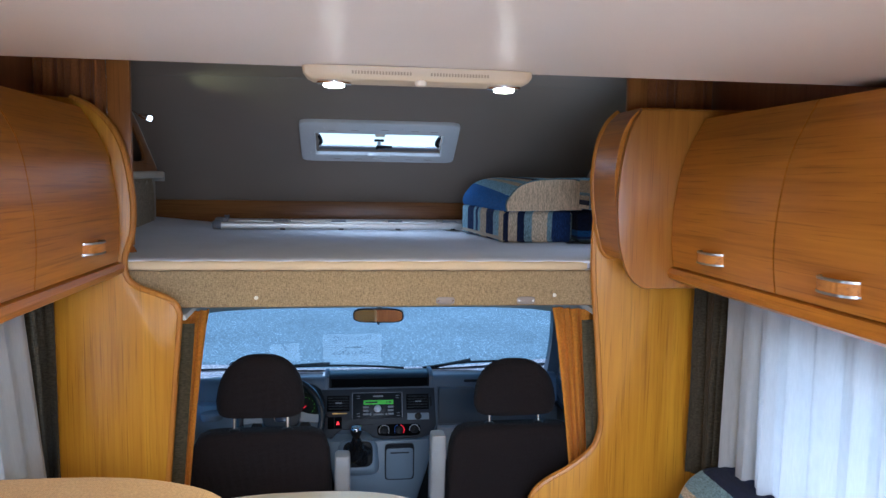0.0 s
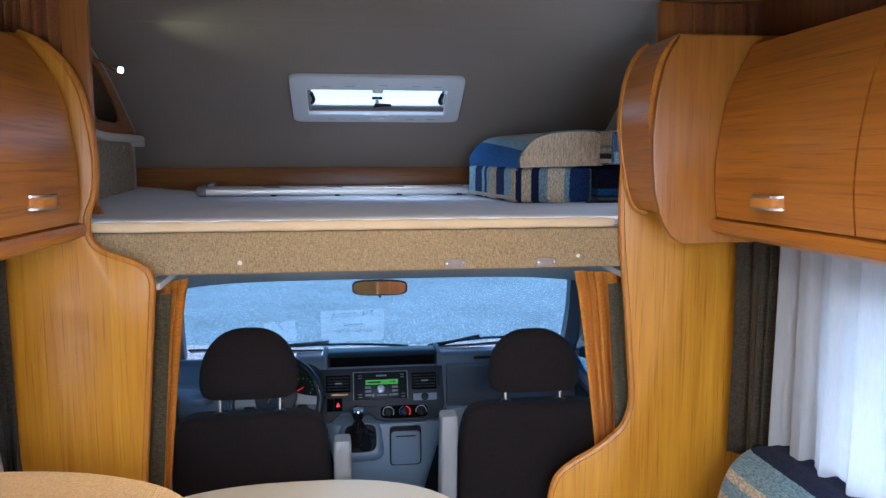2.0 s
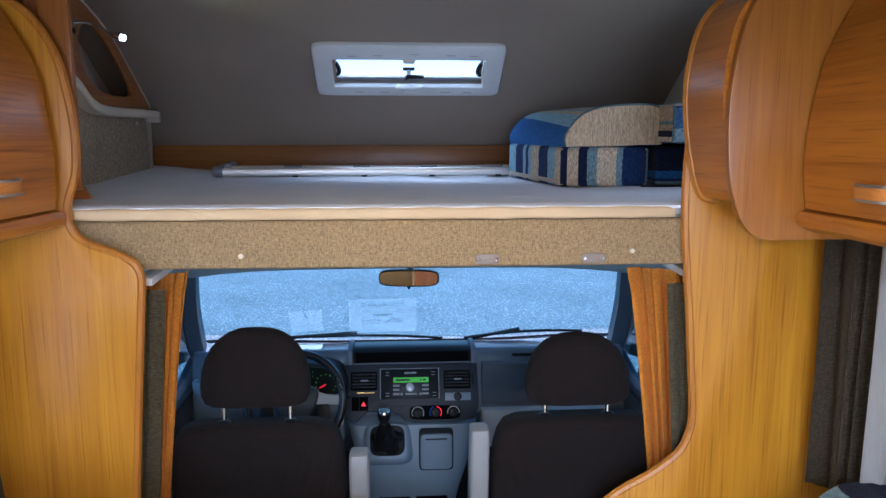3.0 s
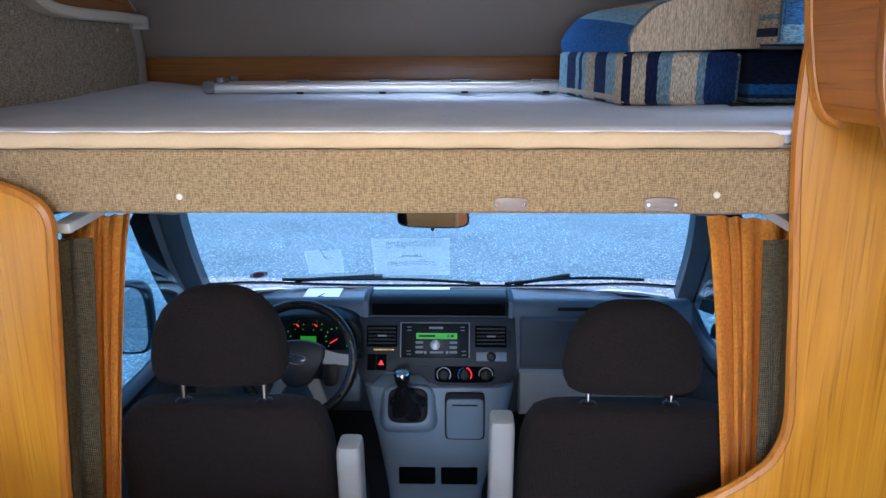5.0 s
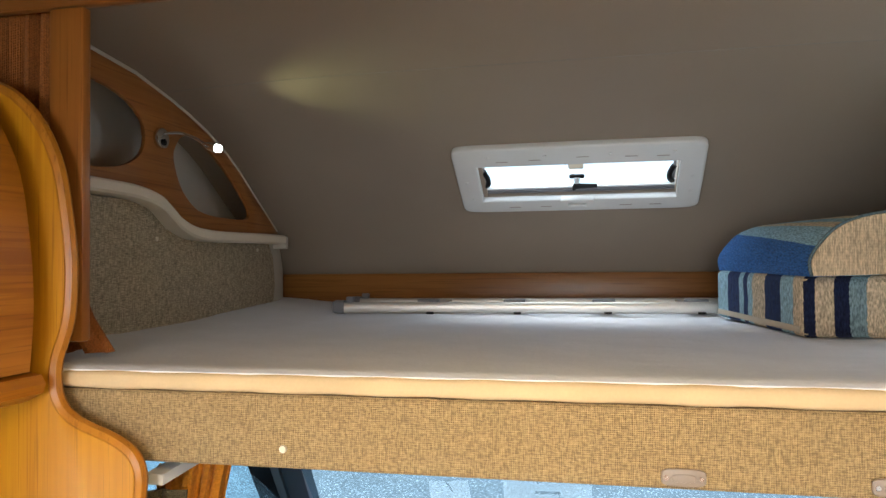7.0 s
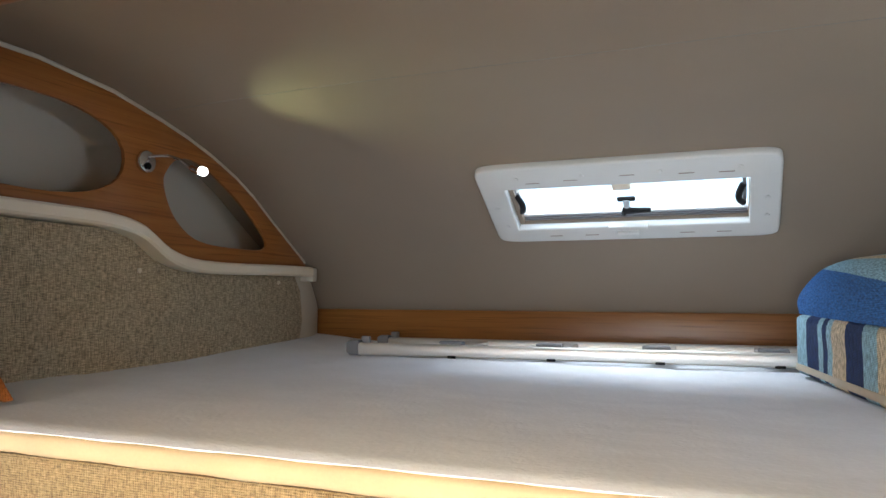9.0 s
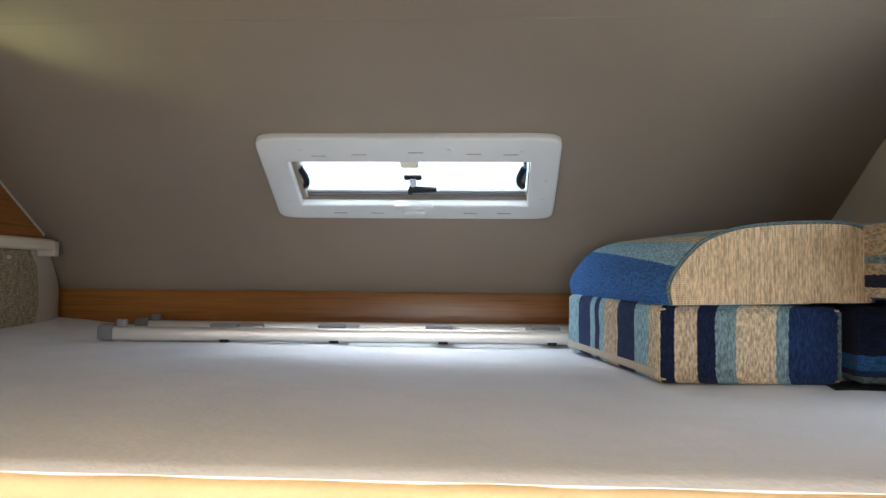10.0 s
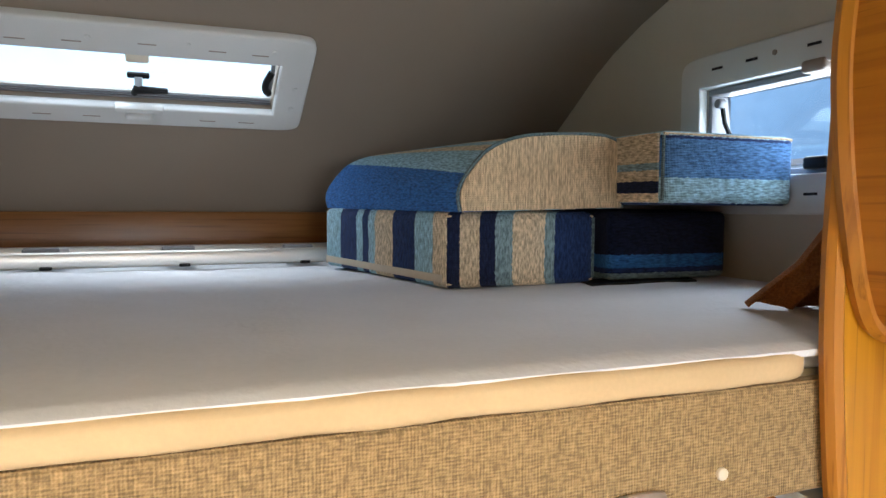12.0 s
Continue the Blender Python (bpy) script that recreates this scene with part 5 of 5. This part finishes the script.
    part("strip", rect(677, 626, 714, 629, 0.001, 0.0025), ORNG, face, "worn gold strip")
    part("slot", rect(748, 657, 780, 659, 0.0005, 0.0015), BLACKP, face)
    cl0 = uv(843, 673)
    row = part("heater_panel", lay(plate([(cl0[0] + p[0], cl0[1] + p[1]) for p in rounded(0.205, 0.056, 5, 32)], "z", 0.001, 0.004, r=0.001)), BLACK_AND_SHADE, face, "black heater panel")
    for k, a in enumerate((806, 844, 882)):
        c = uv(a, 673)
        kn = part("knob", lay(disc((*c, 0.013), (0, 0, 1), 0.0175, 0.018, 24, 0.004)), BLACKP, row)
        part("pointer", lay(box(c[0] - 0.0025, c[0] + 0.0025, c[1] - 0.014, c[1] + 0.014, 0.022, 0.026, 0.001)), BLACKP, kn)
        cols = ((WHITE, -2.2, 2.2), (BLUE_P, 1.6, 3.3), (WHITE, -1.8, 1.8))[k]
        ring = [(c[0] + 0.0235 * math.sin(a0), c[1] + 0.0235 * math.cos(a0), 0.0045) for a0 in [cols[1] + (cols[2] - cols[1]) * j / 16 for j in range(17)]]
        if k == 1:
            ring = [(c[0] - 0.0235 * math.sin(a0), c[1] + 0.0235 * math.cos(a0), 0.0045) for a0 in [0.2 + 2.0 * j / 12 for j in range(13)]]
            red = [(c[0] + 0.0235 * math.sin(a0), c[1] + 0.0235 * math.cos(a0), 0.0045) for a0 in [0.2 + 2.0 * j / 12 for j in range(13)]]
            part("scale", lay(tube(red, 0.0018, 6)), RED, row)
        part("scale", lay(tube(ring, 0.0014, 6)), cols[0], row)
    sk = part("socket_plate", rect(865, 631, 920, 648, 0.001, 0.003, 0.001), DASH_G, face)
    part("socket", lay(disc((*uv(892, 639.5), 0.008), (0, 0, 1), 0.0165, 0.014, 20, 0.003)), BLACKP, sk)
    part("glove_recess", plate([(0.128, 0.535), (0.64, 0.535), (0.66, 0.70), (0.128, 0.712)], "y", 3.462, 3.50, r=0.004), DASH_P, d, "grey storage panel")
    gl = part("glove_box", plate([(0.125, 0.36), (0.62, 0.36), (0.65, 0.522), (0.125, 0.522)], "y", 3.44, 3.52, r=0.012), DASH_L, d, "grey glove box")
    part("latch", box(0.30, 0.42, 3.434, 3.4395, 0.47, 0.50, 0.002), BLACKP, gl)
    part("left_lower", plate([(-1.03, 0.40), (-0.44, 0.40), (-0.43, 0.64), (-1.04, 0.66)], "y", 3.45, 3.52, r=0.01), DASH_G, d)
    part("cup_ring", disc((-0.93, 3.41, 0.62), (0, 0, 1), 0.05, 0.03, 24, 0.006), DASH_T, d)
    part("seam_box", box(0.26, 0.38, 3.515, 3.519, 0.722, 0.738, 0.001), DASH, d)
    d.location.y -= 0.05


DASH_L = material("dash_light_grey", (0.42, 0.48, 0.55), 0.45, var=0.1, scale=5, fine=500, bump=0.2)
DASH_C = material("dash_charcoal", (0.025, 0.029, 0.036), 0.5, var=0.15, scale=5, fine=500, bump=0.2, spec=0.3)
SILVER = material("silver_plastic", (0.45, 0.46, 0.47), 0.4, 0.3, var=0.1, scale=30)
RADIO = material("radio_black", (0.012, 0.013, 0.015), 0.35, var=0.1, scale=10, spec=0.15)
GREEN = glow("green_display", (0.07, 0.34, 0.012), 0.22)
RED = glow("red_symbol", (0.7, 0.01, 0.02), 0.7)
ORNG = material("gold_strip", (0.55, 0.32, 0.08), 0.35, 0.6, var=0.6, scale=60)
BLUE_P = material("blue_print", (0.03, 0.12, 0.5), 0.5)
dashboard()


def console():
    c = thing("gear_console", "grey centre console with gear lever and storage flap", "console", (CX, 3.4, -0.2))
    rings = []
    for z, x0, x1, y0 in ((-0.2, -0.335, -0.01, 3.40), (0.05, -0.345, 0.0, 3.39), (0.2, -0.365, 0.035, 3.375), (0.32, -0.385, 0.07, 3.365), (0.42, -0.41, 0.095, 3.372), (0.475, -0.425, 0.108, 3.392), (0.495, -0.42, 0.105, 3.43)):
        w, cx = x1 - x0, (x0 + x1) / 2
        rings.append([(cx + p[0], y0 + 0.11 + p[1], z) for p in rounded(w, 0.22, 6, 32)])
    body = part("body", loft(rings), DASH_G, c)
    gm = Matrix(((1, 0, 0, -0.262), (0, 0.5, -0.866, 3.345), (0, 0.866, 0.5, 0.432), (0, 0, 0, 1)))

    def lay(bm):
        bm.transform(gm)
        return bm

    part("gear_bulge", lay(loft([[(p[0] * w, p[1] * h + dy, n) for p in rounded(1, 1, 4.5, 36)] for n, w, h, dy in ((-0.09, 0.215, 0.17, 0.0), (-0.05, 0.205, 0.17, -0.004), (-0.02, 0.185, 0.160, -0.006), (-0.004, 0.165, 0.142, -0.003), (0.0, 0.150, 0.128, 0.0))])), DASH_G, c)
    fl = part("flap", plate([(-0.066 + p[0], 0.376 + p[1]) for p in rounded(0.128, 0.150, 10, 32)], "y", 3.352, 3.37, r=0.004), DASH_G, c, "grey storage flap")
    part("groove", plate([(-0.066 + p[0], 0.383 + p[1]) for p in rounded(0.140, 0.176, 10, 32)], "y", 3.360, 3.369), DASH, c)
    part("grip", box(-0.11, -0.022, 3.349, 3.3515, 0.428, 0.434, 0.001), DASH, fl)
    # Solid blocks, coloured near-black for the shade inside the two openings.
    for x0, x1 in ((-0.30, -0.17), (-0.15, -0.02)):
        part("cubby", box(x0, x1, 3.360, 3.40, 0.115, 0.175, 0.006), BLACK_AND_SHADE, c, "near-black block painted as the shade in an open cubby")
    part("collar", lay(loft([[(p[0] * w, p[1] * w * 0.86, n) for p in rounded(1, 1, 4, 36)] for n, w in ((-0.01, 0.138), (0.004, 0.138), (0.0055, 0.132), (0.0025, 0.120), (0.0015, 0.10))])), BLACKP, c)
    tip = gm.inverted() @ Vector((-0.272, 3.262, 0.545))
    folds = []
    for k, rr in enumerate((0.058, 0.056, 0.050, 0.043, 0.039, 0.032, 0.030, 0.023, 0.019, 0.013)):
        f = k / 9
        folds.append([(tip.x * f + rr * math.cos(j * math.tau / 36) * (1 + 0.20 * math.sin(5 * j * math.tau / 36 + k * 0.9)), tip.y * f * f + rr * 0.86 * math.sin(j * math.tau / 36) * (1 + 0.20 * math.sin(4 * j * math.tau / 36 - k * 1.3)), 0.003 + (tip.z - 0.003) * f) for j in range(36)])
    lever = part("boot", lay(loft(folds)), LEATHER, c, "creased black leather gear boot")
    part("stick", tube([(-0.271, 3.266, 0.536), (-0.272, 3.257, 0.562)], 0.010, 12), BLACKP, lever)
    kn = part("gear_knob", tube(smooth_line([(-0.272, 3.257, 0.548), (-0.272, 3.256, 0.562), (-0.272, 3.255, 0.582), (-0.272, 3.254, 0.596), (-0.272, 3.253, 0.604)], 1), [0.016, 0.023, 0.027, 0.023, 0.010], 20), BLACKP, lever)
    part("cap", tube([(-0.272, 3.2545, 0.585), (-0.272, 3.254, 0.595), (-0.272, 3.2535, 0.603), (-0.272, 3.253, 0.6065)], [0.0275, 0.0265, 0.020, 0.008], 20), CHROME, kn, "silver knob cap")
    c.location.y -= 0.03


LEATHER = material("leather", (0.015, 0.015, 0.016), 0.26, var=0.3, scale=20, fine=300, bump=0.3)
console()


def steering():
    s = thing("steering_wheel", "dark grey steering wheel with grey spokes", "steering wheel", (-0.602, 3.2, 0.64))
    m = Matrix(((1, 0, 0, -0.602), (0, 0.42, -0.907, 3.19), (0, 0.907, 0.42, 0.652), (0, 0, 0, 1)))

    def lay(bm):
        bm.transform(m)
        return bm

    ring = [(0.178 * math.cos(a), 0.178 * math.sin(a), 0.0) for a in [k * math.tau / 48 for k in range(49)]]
    part("rim", lay(tube(ring, 0.0155, 12, ends=False)), LEATHER, s)
    hub = smooth_line([(-0.085, 0.035, 0), (-0.05, 0.058, 0), (0.0, 0.064, 0), (0.05, 0.058, 0), (0.085, 0.035, 0), (0.075, -0.02, 0), (0.04, -0.075, 0), (0.0, -0.085, 0), (-0.04, -0.075, 0), (-0.075, -0.02, 0)], 4, True)
    pad = part("hub", lay(loft([[(p.x * k, p.y * k, w) for p in hub] for w, k in ((-0.06, 0.8), (-0.03, 1.0), (0.0, 1.0), (0.012, 0.94), (0.016, 0.8))])), DASH_C, s, "grey airbag cover")
    part("badge", lay(plate([p for p in rounded(0.056, 0.026, 2, 28)], "z", 0.0165, 0.021, r=0.001)), BADGE, pad, "dark oval badge")
    part("badge_rim", lay(tube([(p[0], p[1], 0.0195) for p in rounded(0.058, 0.028, 2, 28)] + [(0.029, 0, 0.0195)], 0.0016, 6)), CHROME, pad)
    for sx in (-1, 1):
        part("spoke", lay(loft([[(sx * x, y + h * k, w) for k, w in ((-0.5, -0.02), (0.5, -0.02), (0.5, 0.0), (-0.5, 0.0))] for x, y, h in ((0.07, 0.012, 0.05), (0.12, 0.005, 0.036), (0.168, 0.0, 0.034))])), ARM, s, "light grey spoke")
        part("spoke", lay(loft([[(sx * x + h * k, y, w) for k, w in ((-0.5, -0.02), (0.5, -0.02), (0.5, 0.0), (-0.5, 0.0))] for x, y, h in ((0.045, -0.06, 0.045), (0.07, -0.11, 0.036), (0.09, -0.155, 0.034))])), ARM, s, "light grey spoke")
        part("keypad", lay(plate([(sx * 0.105 + p[0], -0.045 + p[1]) for p in rounded(0.05, 0.075, 3, 20)], "z", -0.02, -0.002, r=0.003)), BLACKP, s)
    part("column", lay(tube([(0, -0.01, -0.26), (0, -0.01, -0.05)], 0.06, 18)), DASH, s)
    for sx in (-1, 1):
        part("stalk", lay(tube([(sx * 0.06, 0.0, -0.07), (sx * 0.20, 0.02, -0.07)], 0.009, 8)), BLACKP, s)


BADGE = material("badge_dark", (0.03, 0.04, 0.07), 0.2, var=0.1)
steering()


def cluster():
    c = thing("instrument_cluster", "hooded instrument cluster with green lit dials", "instrument cluster", (-0.6, 3.45, 0.66))
    prof = smooth_line([(-0.80, 0.61, 0), (-0.79, 0.68, 0), (-0.74, 0.725, 0), (-0.6, 0.742, 0), (-0.47, 0.725, 0), (-0.425, 0.68, 0), (-0.42, 0.61, 0)], 5)
    inner = [(p.x * 0.9 - 0.061, (p.y - 0.61) * 0.86 + 0.615) for p in prof]
    ring = [(p.x, p.y) for p in prof]
    part("hood", plate(ring, "y", 3.37, 3.54, r=0.008), DASH, c)
    face = part("face", plate(inner, "y", 3.3655, 3.3685), BLACKP, c)
    for x, z, r in ((-0.705, 0.655, 0.040), (-0.505, 0.655, 0.040), (-0.635, 0.700, 0.018), (-0.572, 0.700, 0.018)):
        n = 11 if r > 0.03 else 5
        for k in range(n):
            a = math.radians(220 - k * 260 / (n - 1))
            part("mark", disc((x + r * math.cos(a), 3.3645, z + r * math.sin(a)), (0, 1, 0), 0.0019 if r > 0.03 else 0.0014, 0.001, 8), GREEN2, face)
        part("needle", tube([(x, 3.363, z), (x + r * 0.75 * math.cos(-2.6 if r > 0.03 else 2.4), 3.363, z + r * 0.75 * math.sin(-2.6 if r > 0.03 else 2.4))], 0.0018, 6), RED, face)
    part("screen", box(-0.632, -0.578, 3.3635, 3.365, 0.635, 0.664), GREEN, face, "lit green screen")


GREEN2 = glow("green_marks", (0.14, 0.42, 0.04), 0.5)
cluster()


def headrest_rings(cx, dz, k):
    rows = [(0.899, 0.21, 0.07), (0.902, 0.255, 0.09), (0.910, 0.278, 0.10), (0.93, 0.294, 0.108), (0.96, 0.297, 0.11), (1.0, 0.287, 0.11), (1.035, 0.267, 0.106), (1.065, 0.236, 0.10), (1.088, 0.196, 0.09), (1.104, 0.150, 0.075), (1.114, 0.10, 0.055), (1.119, 0.045, 0.025)]
    return [[(cx + p[0], 2.515 + p[1] + (z - 0.9) * 0.05, 0.899 + dz + (z - 0.899) * k) for p in rounded(w, t, 3.2, 36)] for z, w, t in rows]


def seat(cx, dz, k, arm_x, arm_z, label):
    s = thing("cab_armchair", label, "car seat", (cx, 2.7, -0.2), group="cab seats")
    rows = [(0.30, 0.47, 0.13), (0.5, 0.49, 0.14), (0.66, 0.485, 0.135), (0.76, 0.47, 0.125), (0.80, 0.45, 0.115), (0.828, 0.42, 0.10), (0.841, 0.37, 0.08), (0.846, 0.28, 0.05)]
    part("backrest", loft([[(cx + 0.0 + p[0], 2.55 + (0.55 - z) * 0.10 + p[1], z) for p in rounded(w, t, 4.5, 40)] for z, w, t in rows]), SEAT, s)
    part("cushion", box(cx - 0.25, cx + 0.25, 2.60, 3.05, 0.18, 0.36, 0.05, 3), SEAT, s)
    part("pedestal", box(cx - 0.22, cx + 0.22, 2.58, 2.98, -0.2, 0.175, 0.01), BLACKP, s)
    hr = part("headrest", loft(headrest_rings(cx, dz, k)), SEAT, s)
    for sx in (-1, 1):
        part("post", tube([(cx + sx * 0.0905, 2.515, 0.825), (cx + sx * 0.0905, 2.520, 0.92 + dz)], 0.0065, 12), CHROME, hr, "chrome post")
        part("guide", tube([(cx + sx * 0.0905, 2.515, 0.832), (cx + sx * 0.0905, 2.515, 0.848), (cx + sx * 0.0905, 2.515, 0.852)], [0.019, 0.018, 0.012], 16), BLACKP, s)
    arm = [[(arm_x + p[0] * k, 2.50 + dy + p[1] * k, z) for p in rounded(0.056, 0.075, 5, 20)] for z, k, dy in ((0.25, 0.9, 0.05), (0.3, 1.0, 0.045), (arm_z - 0.03, 1.0, 0.0), (arm_z - 0.010, 0.97, 0.0), (arm_z - 0.002, 0.88, 0.0), (arm_z, 0.7, 0.0))]
    part("armrest", loft(arm), ARM, s, "light grey armrest folded up")


seat(-0.607, 0.0, 0.96, -0.327, 0.758, "black cloth driver seat with headrest and folded armrest")
seat(0.290, -0.014, 0.89, 0.010, 0.822, "black cloth passenger seat with headrest and folded armrest")

# curtains that close off the cab
for sx, olive_top, olive_foot, rust_top, rust_foot, track, sd in (
        (-1, (-0.95, -0.803), (-1.0, -0.872), (-0.885, -0.772), (-0.912, -0.862), (-0.838, -0.827), 21),
        (1, (0.64, 0.498), (0.70, 0.557), (0.565, 0.424), (0.590, 0.518), (0.552, 0.530), 31)):
    solo("cab_curtain", pleats(((olive_top[0], 2.385), (olive_top[1], 2.42)), ((olive_foot[0], 2.375), (olive_foot[1], 2.395)), 0.30, 1.243, 2, 0.011, 0.003, 8, sd), OLIVE, "olive-grey side of the cab curtain, gathered", "curtain", group="cab curtains")
    solo("cab_curtain", pleats(((rust_top[0], 2.455), (rust_top[1], 2.52)), ((rust_foot[0], 2.425), (rust_foot[1], 2.440)), 0.30, 1.270, 4, 0.015, 0.003, 16, sd + 1, pinch=lambda v: min(1, v * 1.05) ** 0.8), ORANGE, "rust-orange cab curtain, gathered", "curtain", group="cab curtains")
    solo("curtain_track", loft([[(x + a, y, z + b) for a, b in ((-0.017, -0.008), (0.017, -0.008), (0.017, 0.010), (-0.017, 0.010))] for x, y, z in ((track[0], 2.372, 1.270), (track[1], 2.60, 1.290))]), WHITE, "white curtain track under the alcove bed", "curtain track")


def papers():
    for x0, x1, y0, y1, words in ((-0.445, -0.128, 3.745, 3.925, 1), (-0.715, -0.57, 3.79, 3.905, 0)):
        z = 0.664
        p = thing("paper_notice", "white printed notice lying on the dashboard", "paper", ((x0 + x1) / 2, (y0 + y1) / 2, z), group="notices")
        part("sheet", plate([(x0, y0), (x1, y0), (x1, y1), (x0, y1)], "z", z, z + 0.0012), PAPER, p)
        rows = (("Neuzugang", 0.046, 0.052), ("", 0, 0), ("aufbereiten", 0.044, 0.145)) if words else (("7", 0.07, 0.06),)
        for text, size, dy in rows:
            if text:
                cu = bpy.data.curves.new("lettering", "FONT")
                cu.body, cu.size, cu.align_x = text, size, "CENTER"
                tmp = bpy.data.objects.new("tmp", cu)
                me = bpy.data.meshes.new_from_object(tmp)
                bpy.data.objects.remove(tmp)
                bm = bmesh.new()
                bm.from_mesh(me)
                bm.transform(Matrix.Translation(((x0 + x1) / 2, y0 + dy - 0.015, z + 0.0022)) @ Matrix.Rotation(math.pi, 4, "Z"))
                part("lettering", bm, INK, p, "black printed word", smooth=False)
        if words:
            part("lettering", box(-0.33, -0.24, y0 + 0.080, y0 + 0.090, z + 0.0022, z + 0.0026), INK, p)


papers()

solo("wall_firewall", box(CX - 0.88, CX + 0.88, 3.70, 3.74, -0.26, 0.66), DASH, "dark bulkhead under the dashboard", "bulkhead", "structure")
solo("wall_cab_front", box(CX - 0.90, CX + 0.90, 3.62, 3.70, -0.26, 0.30), DASH, "dark footwell lining", "bulkhead", "structure")

sticker = thing("windscreen_sticker", "round red and pale sticker on the windscreen", "sticker", screen_point(-0.83, 0.94))
n_s = (Vector(screen_point(-0.8, 0.94)) - Vector(screen_point(-0.86, 0.94))).cross(Vector(screen_point(-0.83, 0.90)) - Vector(screen_point(-0.83, 0.98))).normalized()
c_s = Vector(screen_point(-0.83, 0.94)) - n_s * 0.003 * (1 if n_s.y > 0 else -1)
part("disc", disc(c_s, n_s, 0.036, 0.001, 28), PAPER, sticker)
part("centre", disc(c_s - n_s * 0.0012 * (1 if n_s.y > 0 else -1), n_s, 0.022, 0.001, 24), material("faded_red", (0.45, 0.08, 0.06), 0.6), sticker, "faded red centre")

# ---- outside ----
GROUND_Z = -0.85
solo("ground", box(-900, 900, -900, 900, GROUND_Z - 0.2, GROUND_Z), ASPHALT, "grey speckled asphalt yard", "ground", "structure")
BONNET = material("bonnet_white", (0.75, 0.77, 0.8), 0.25, var=0.04)


def sweep(u):
    return 0.35 * (0.15 * u * u + 0.85 * u ** 6)


def bonnet():
    b = thing("bonnet", "white bonnet of the van below the windscreen", "bonnet", (CX, 4.1, 0.4), kind="structure")
    part("panel", sheet(20, 6, lambda a, v: (CX + (2 * a - 1) * 0.86, 4.0 + 0.45 * v - sweep(2 * a - 1), 0.628 - 0.25 * v * v - 0.05 * v + 0.09 * (2 * a - 1) ** 4), 0.01), BONNET, b)
    part("cowl", sheet(20, 2, lambda a, v: (CX + (2 * a - 1) * 0.87, 3.957 + 0.045 * v - sweep(2 * a - 1), 0.668 - 0.02 * v + 0.11 * (2 * a - 1) ** 4), 0.008), BLACKP, b)


bonnet()


def wiper(x0, u1, name_u):
    w = thing("wiper", "black windscreen wiper at rest", "wiper", (x0, 3.97, 0.69), group="wipers")
    pts = [Vector(screen_point(name_u + (u1 - name_u) * k / 10, 1.02 - 0.07 * math.sin(math.pi * k / 10))) + Vector((0, 0.012, -0.004)) for k in range(11)]
    part("blade", tube(pts, 0.007, 6), BLACKP, w)
    part("arm", tube([Vector(screen_point(name_u + 0.05, 1.05)) + Vector((0, 0.02, 0.0)), pts[5] + Vector((0, 0.008, 0.012))], 0.009, 6), BLACKP, w)


wiper(-0.5, 0.18, -0.75)
wiper(0.3, 0.90, 0.30)

GRASS = material("hill_green", (0.10, 0.20, 0.09), 0.95, var=0.5, scale=0.02, fine=0.3, bump=0)
# Pale blue base colour carries the haze of distance.
HILL_HAZE = material("far_hills_haze", (0.20, 0.30, 0.42), 0.95, var=0.3, scale=0.01, fine=0.1, bump=0)


def hills(name, dist, height, mat, label, sd):
    def at(u, v):
        a = math.radians(-100 + 200 * u)
        fall = min(1.0, max(0.0, (66 - math.degrees(a)) / 25))
        h = height * fall * (0.55 + 0.45 * math.sin(u * 9 + sd) * math.sin(u * 4.3 + 2 * sd) + 0.15 * noise.noise((u * 24, sd, 0)))
        r = dist + 60 * v
        return (r * math.cos(a), r * math.sin(a), GROUND_Z - 0.05 + h * v)
    return solo(name, sheet(120, 4, at), mat, label, "hills", "structure")


hills("backdrop_meadow", 180, 40, GRASS, "green meadow slope in the distance", 1.3)
hills("backdrop_hills", 420, 150, HILL_HAZE, "wooded hills far away, with blue haze put into their colour", 2.1)


def shed():
    b = thing("industrial_hall", "long white hall across the yard", "building", (37, 40, GROUND_Z))
    part("wall", box(30, 44, 10, 70, GROUND_Z, 4.0), WHITE, b)
    part("roof", box(29.5, 44.5, 9.5, 70.5, 4.005, 4.3), GREYP_L, b)
    for k in range(24):
        y = 11 + k * 2.4
        w = part("window", box(29.9, 30.1, y, y + 1.2, 0.6, 3.2), GREYP, b)
        part("pane", box(29.8, 29.88, y + 0.1, y + 1.1, 0.7, 3.1), GLASS_D, w)


GLASS_D = material("dark_glass", (0.05, 0.06, 0.08), 0.1)
shed()
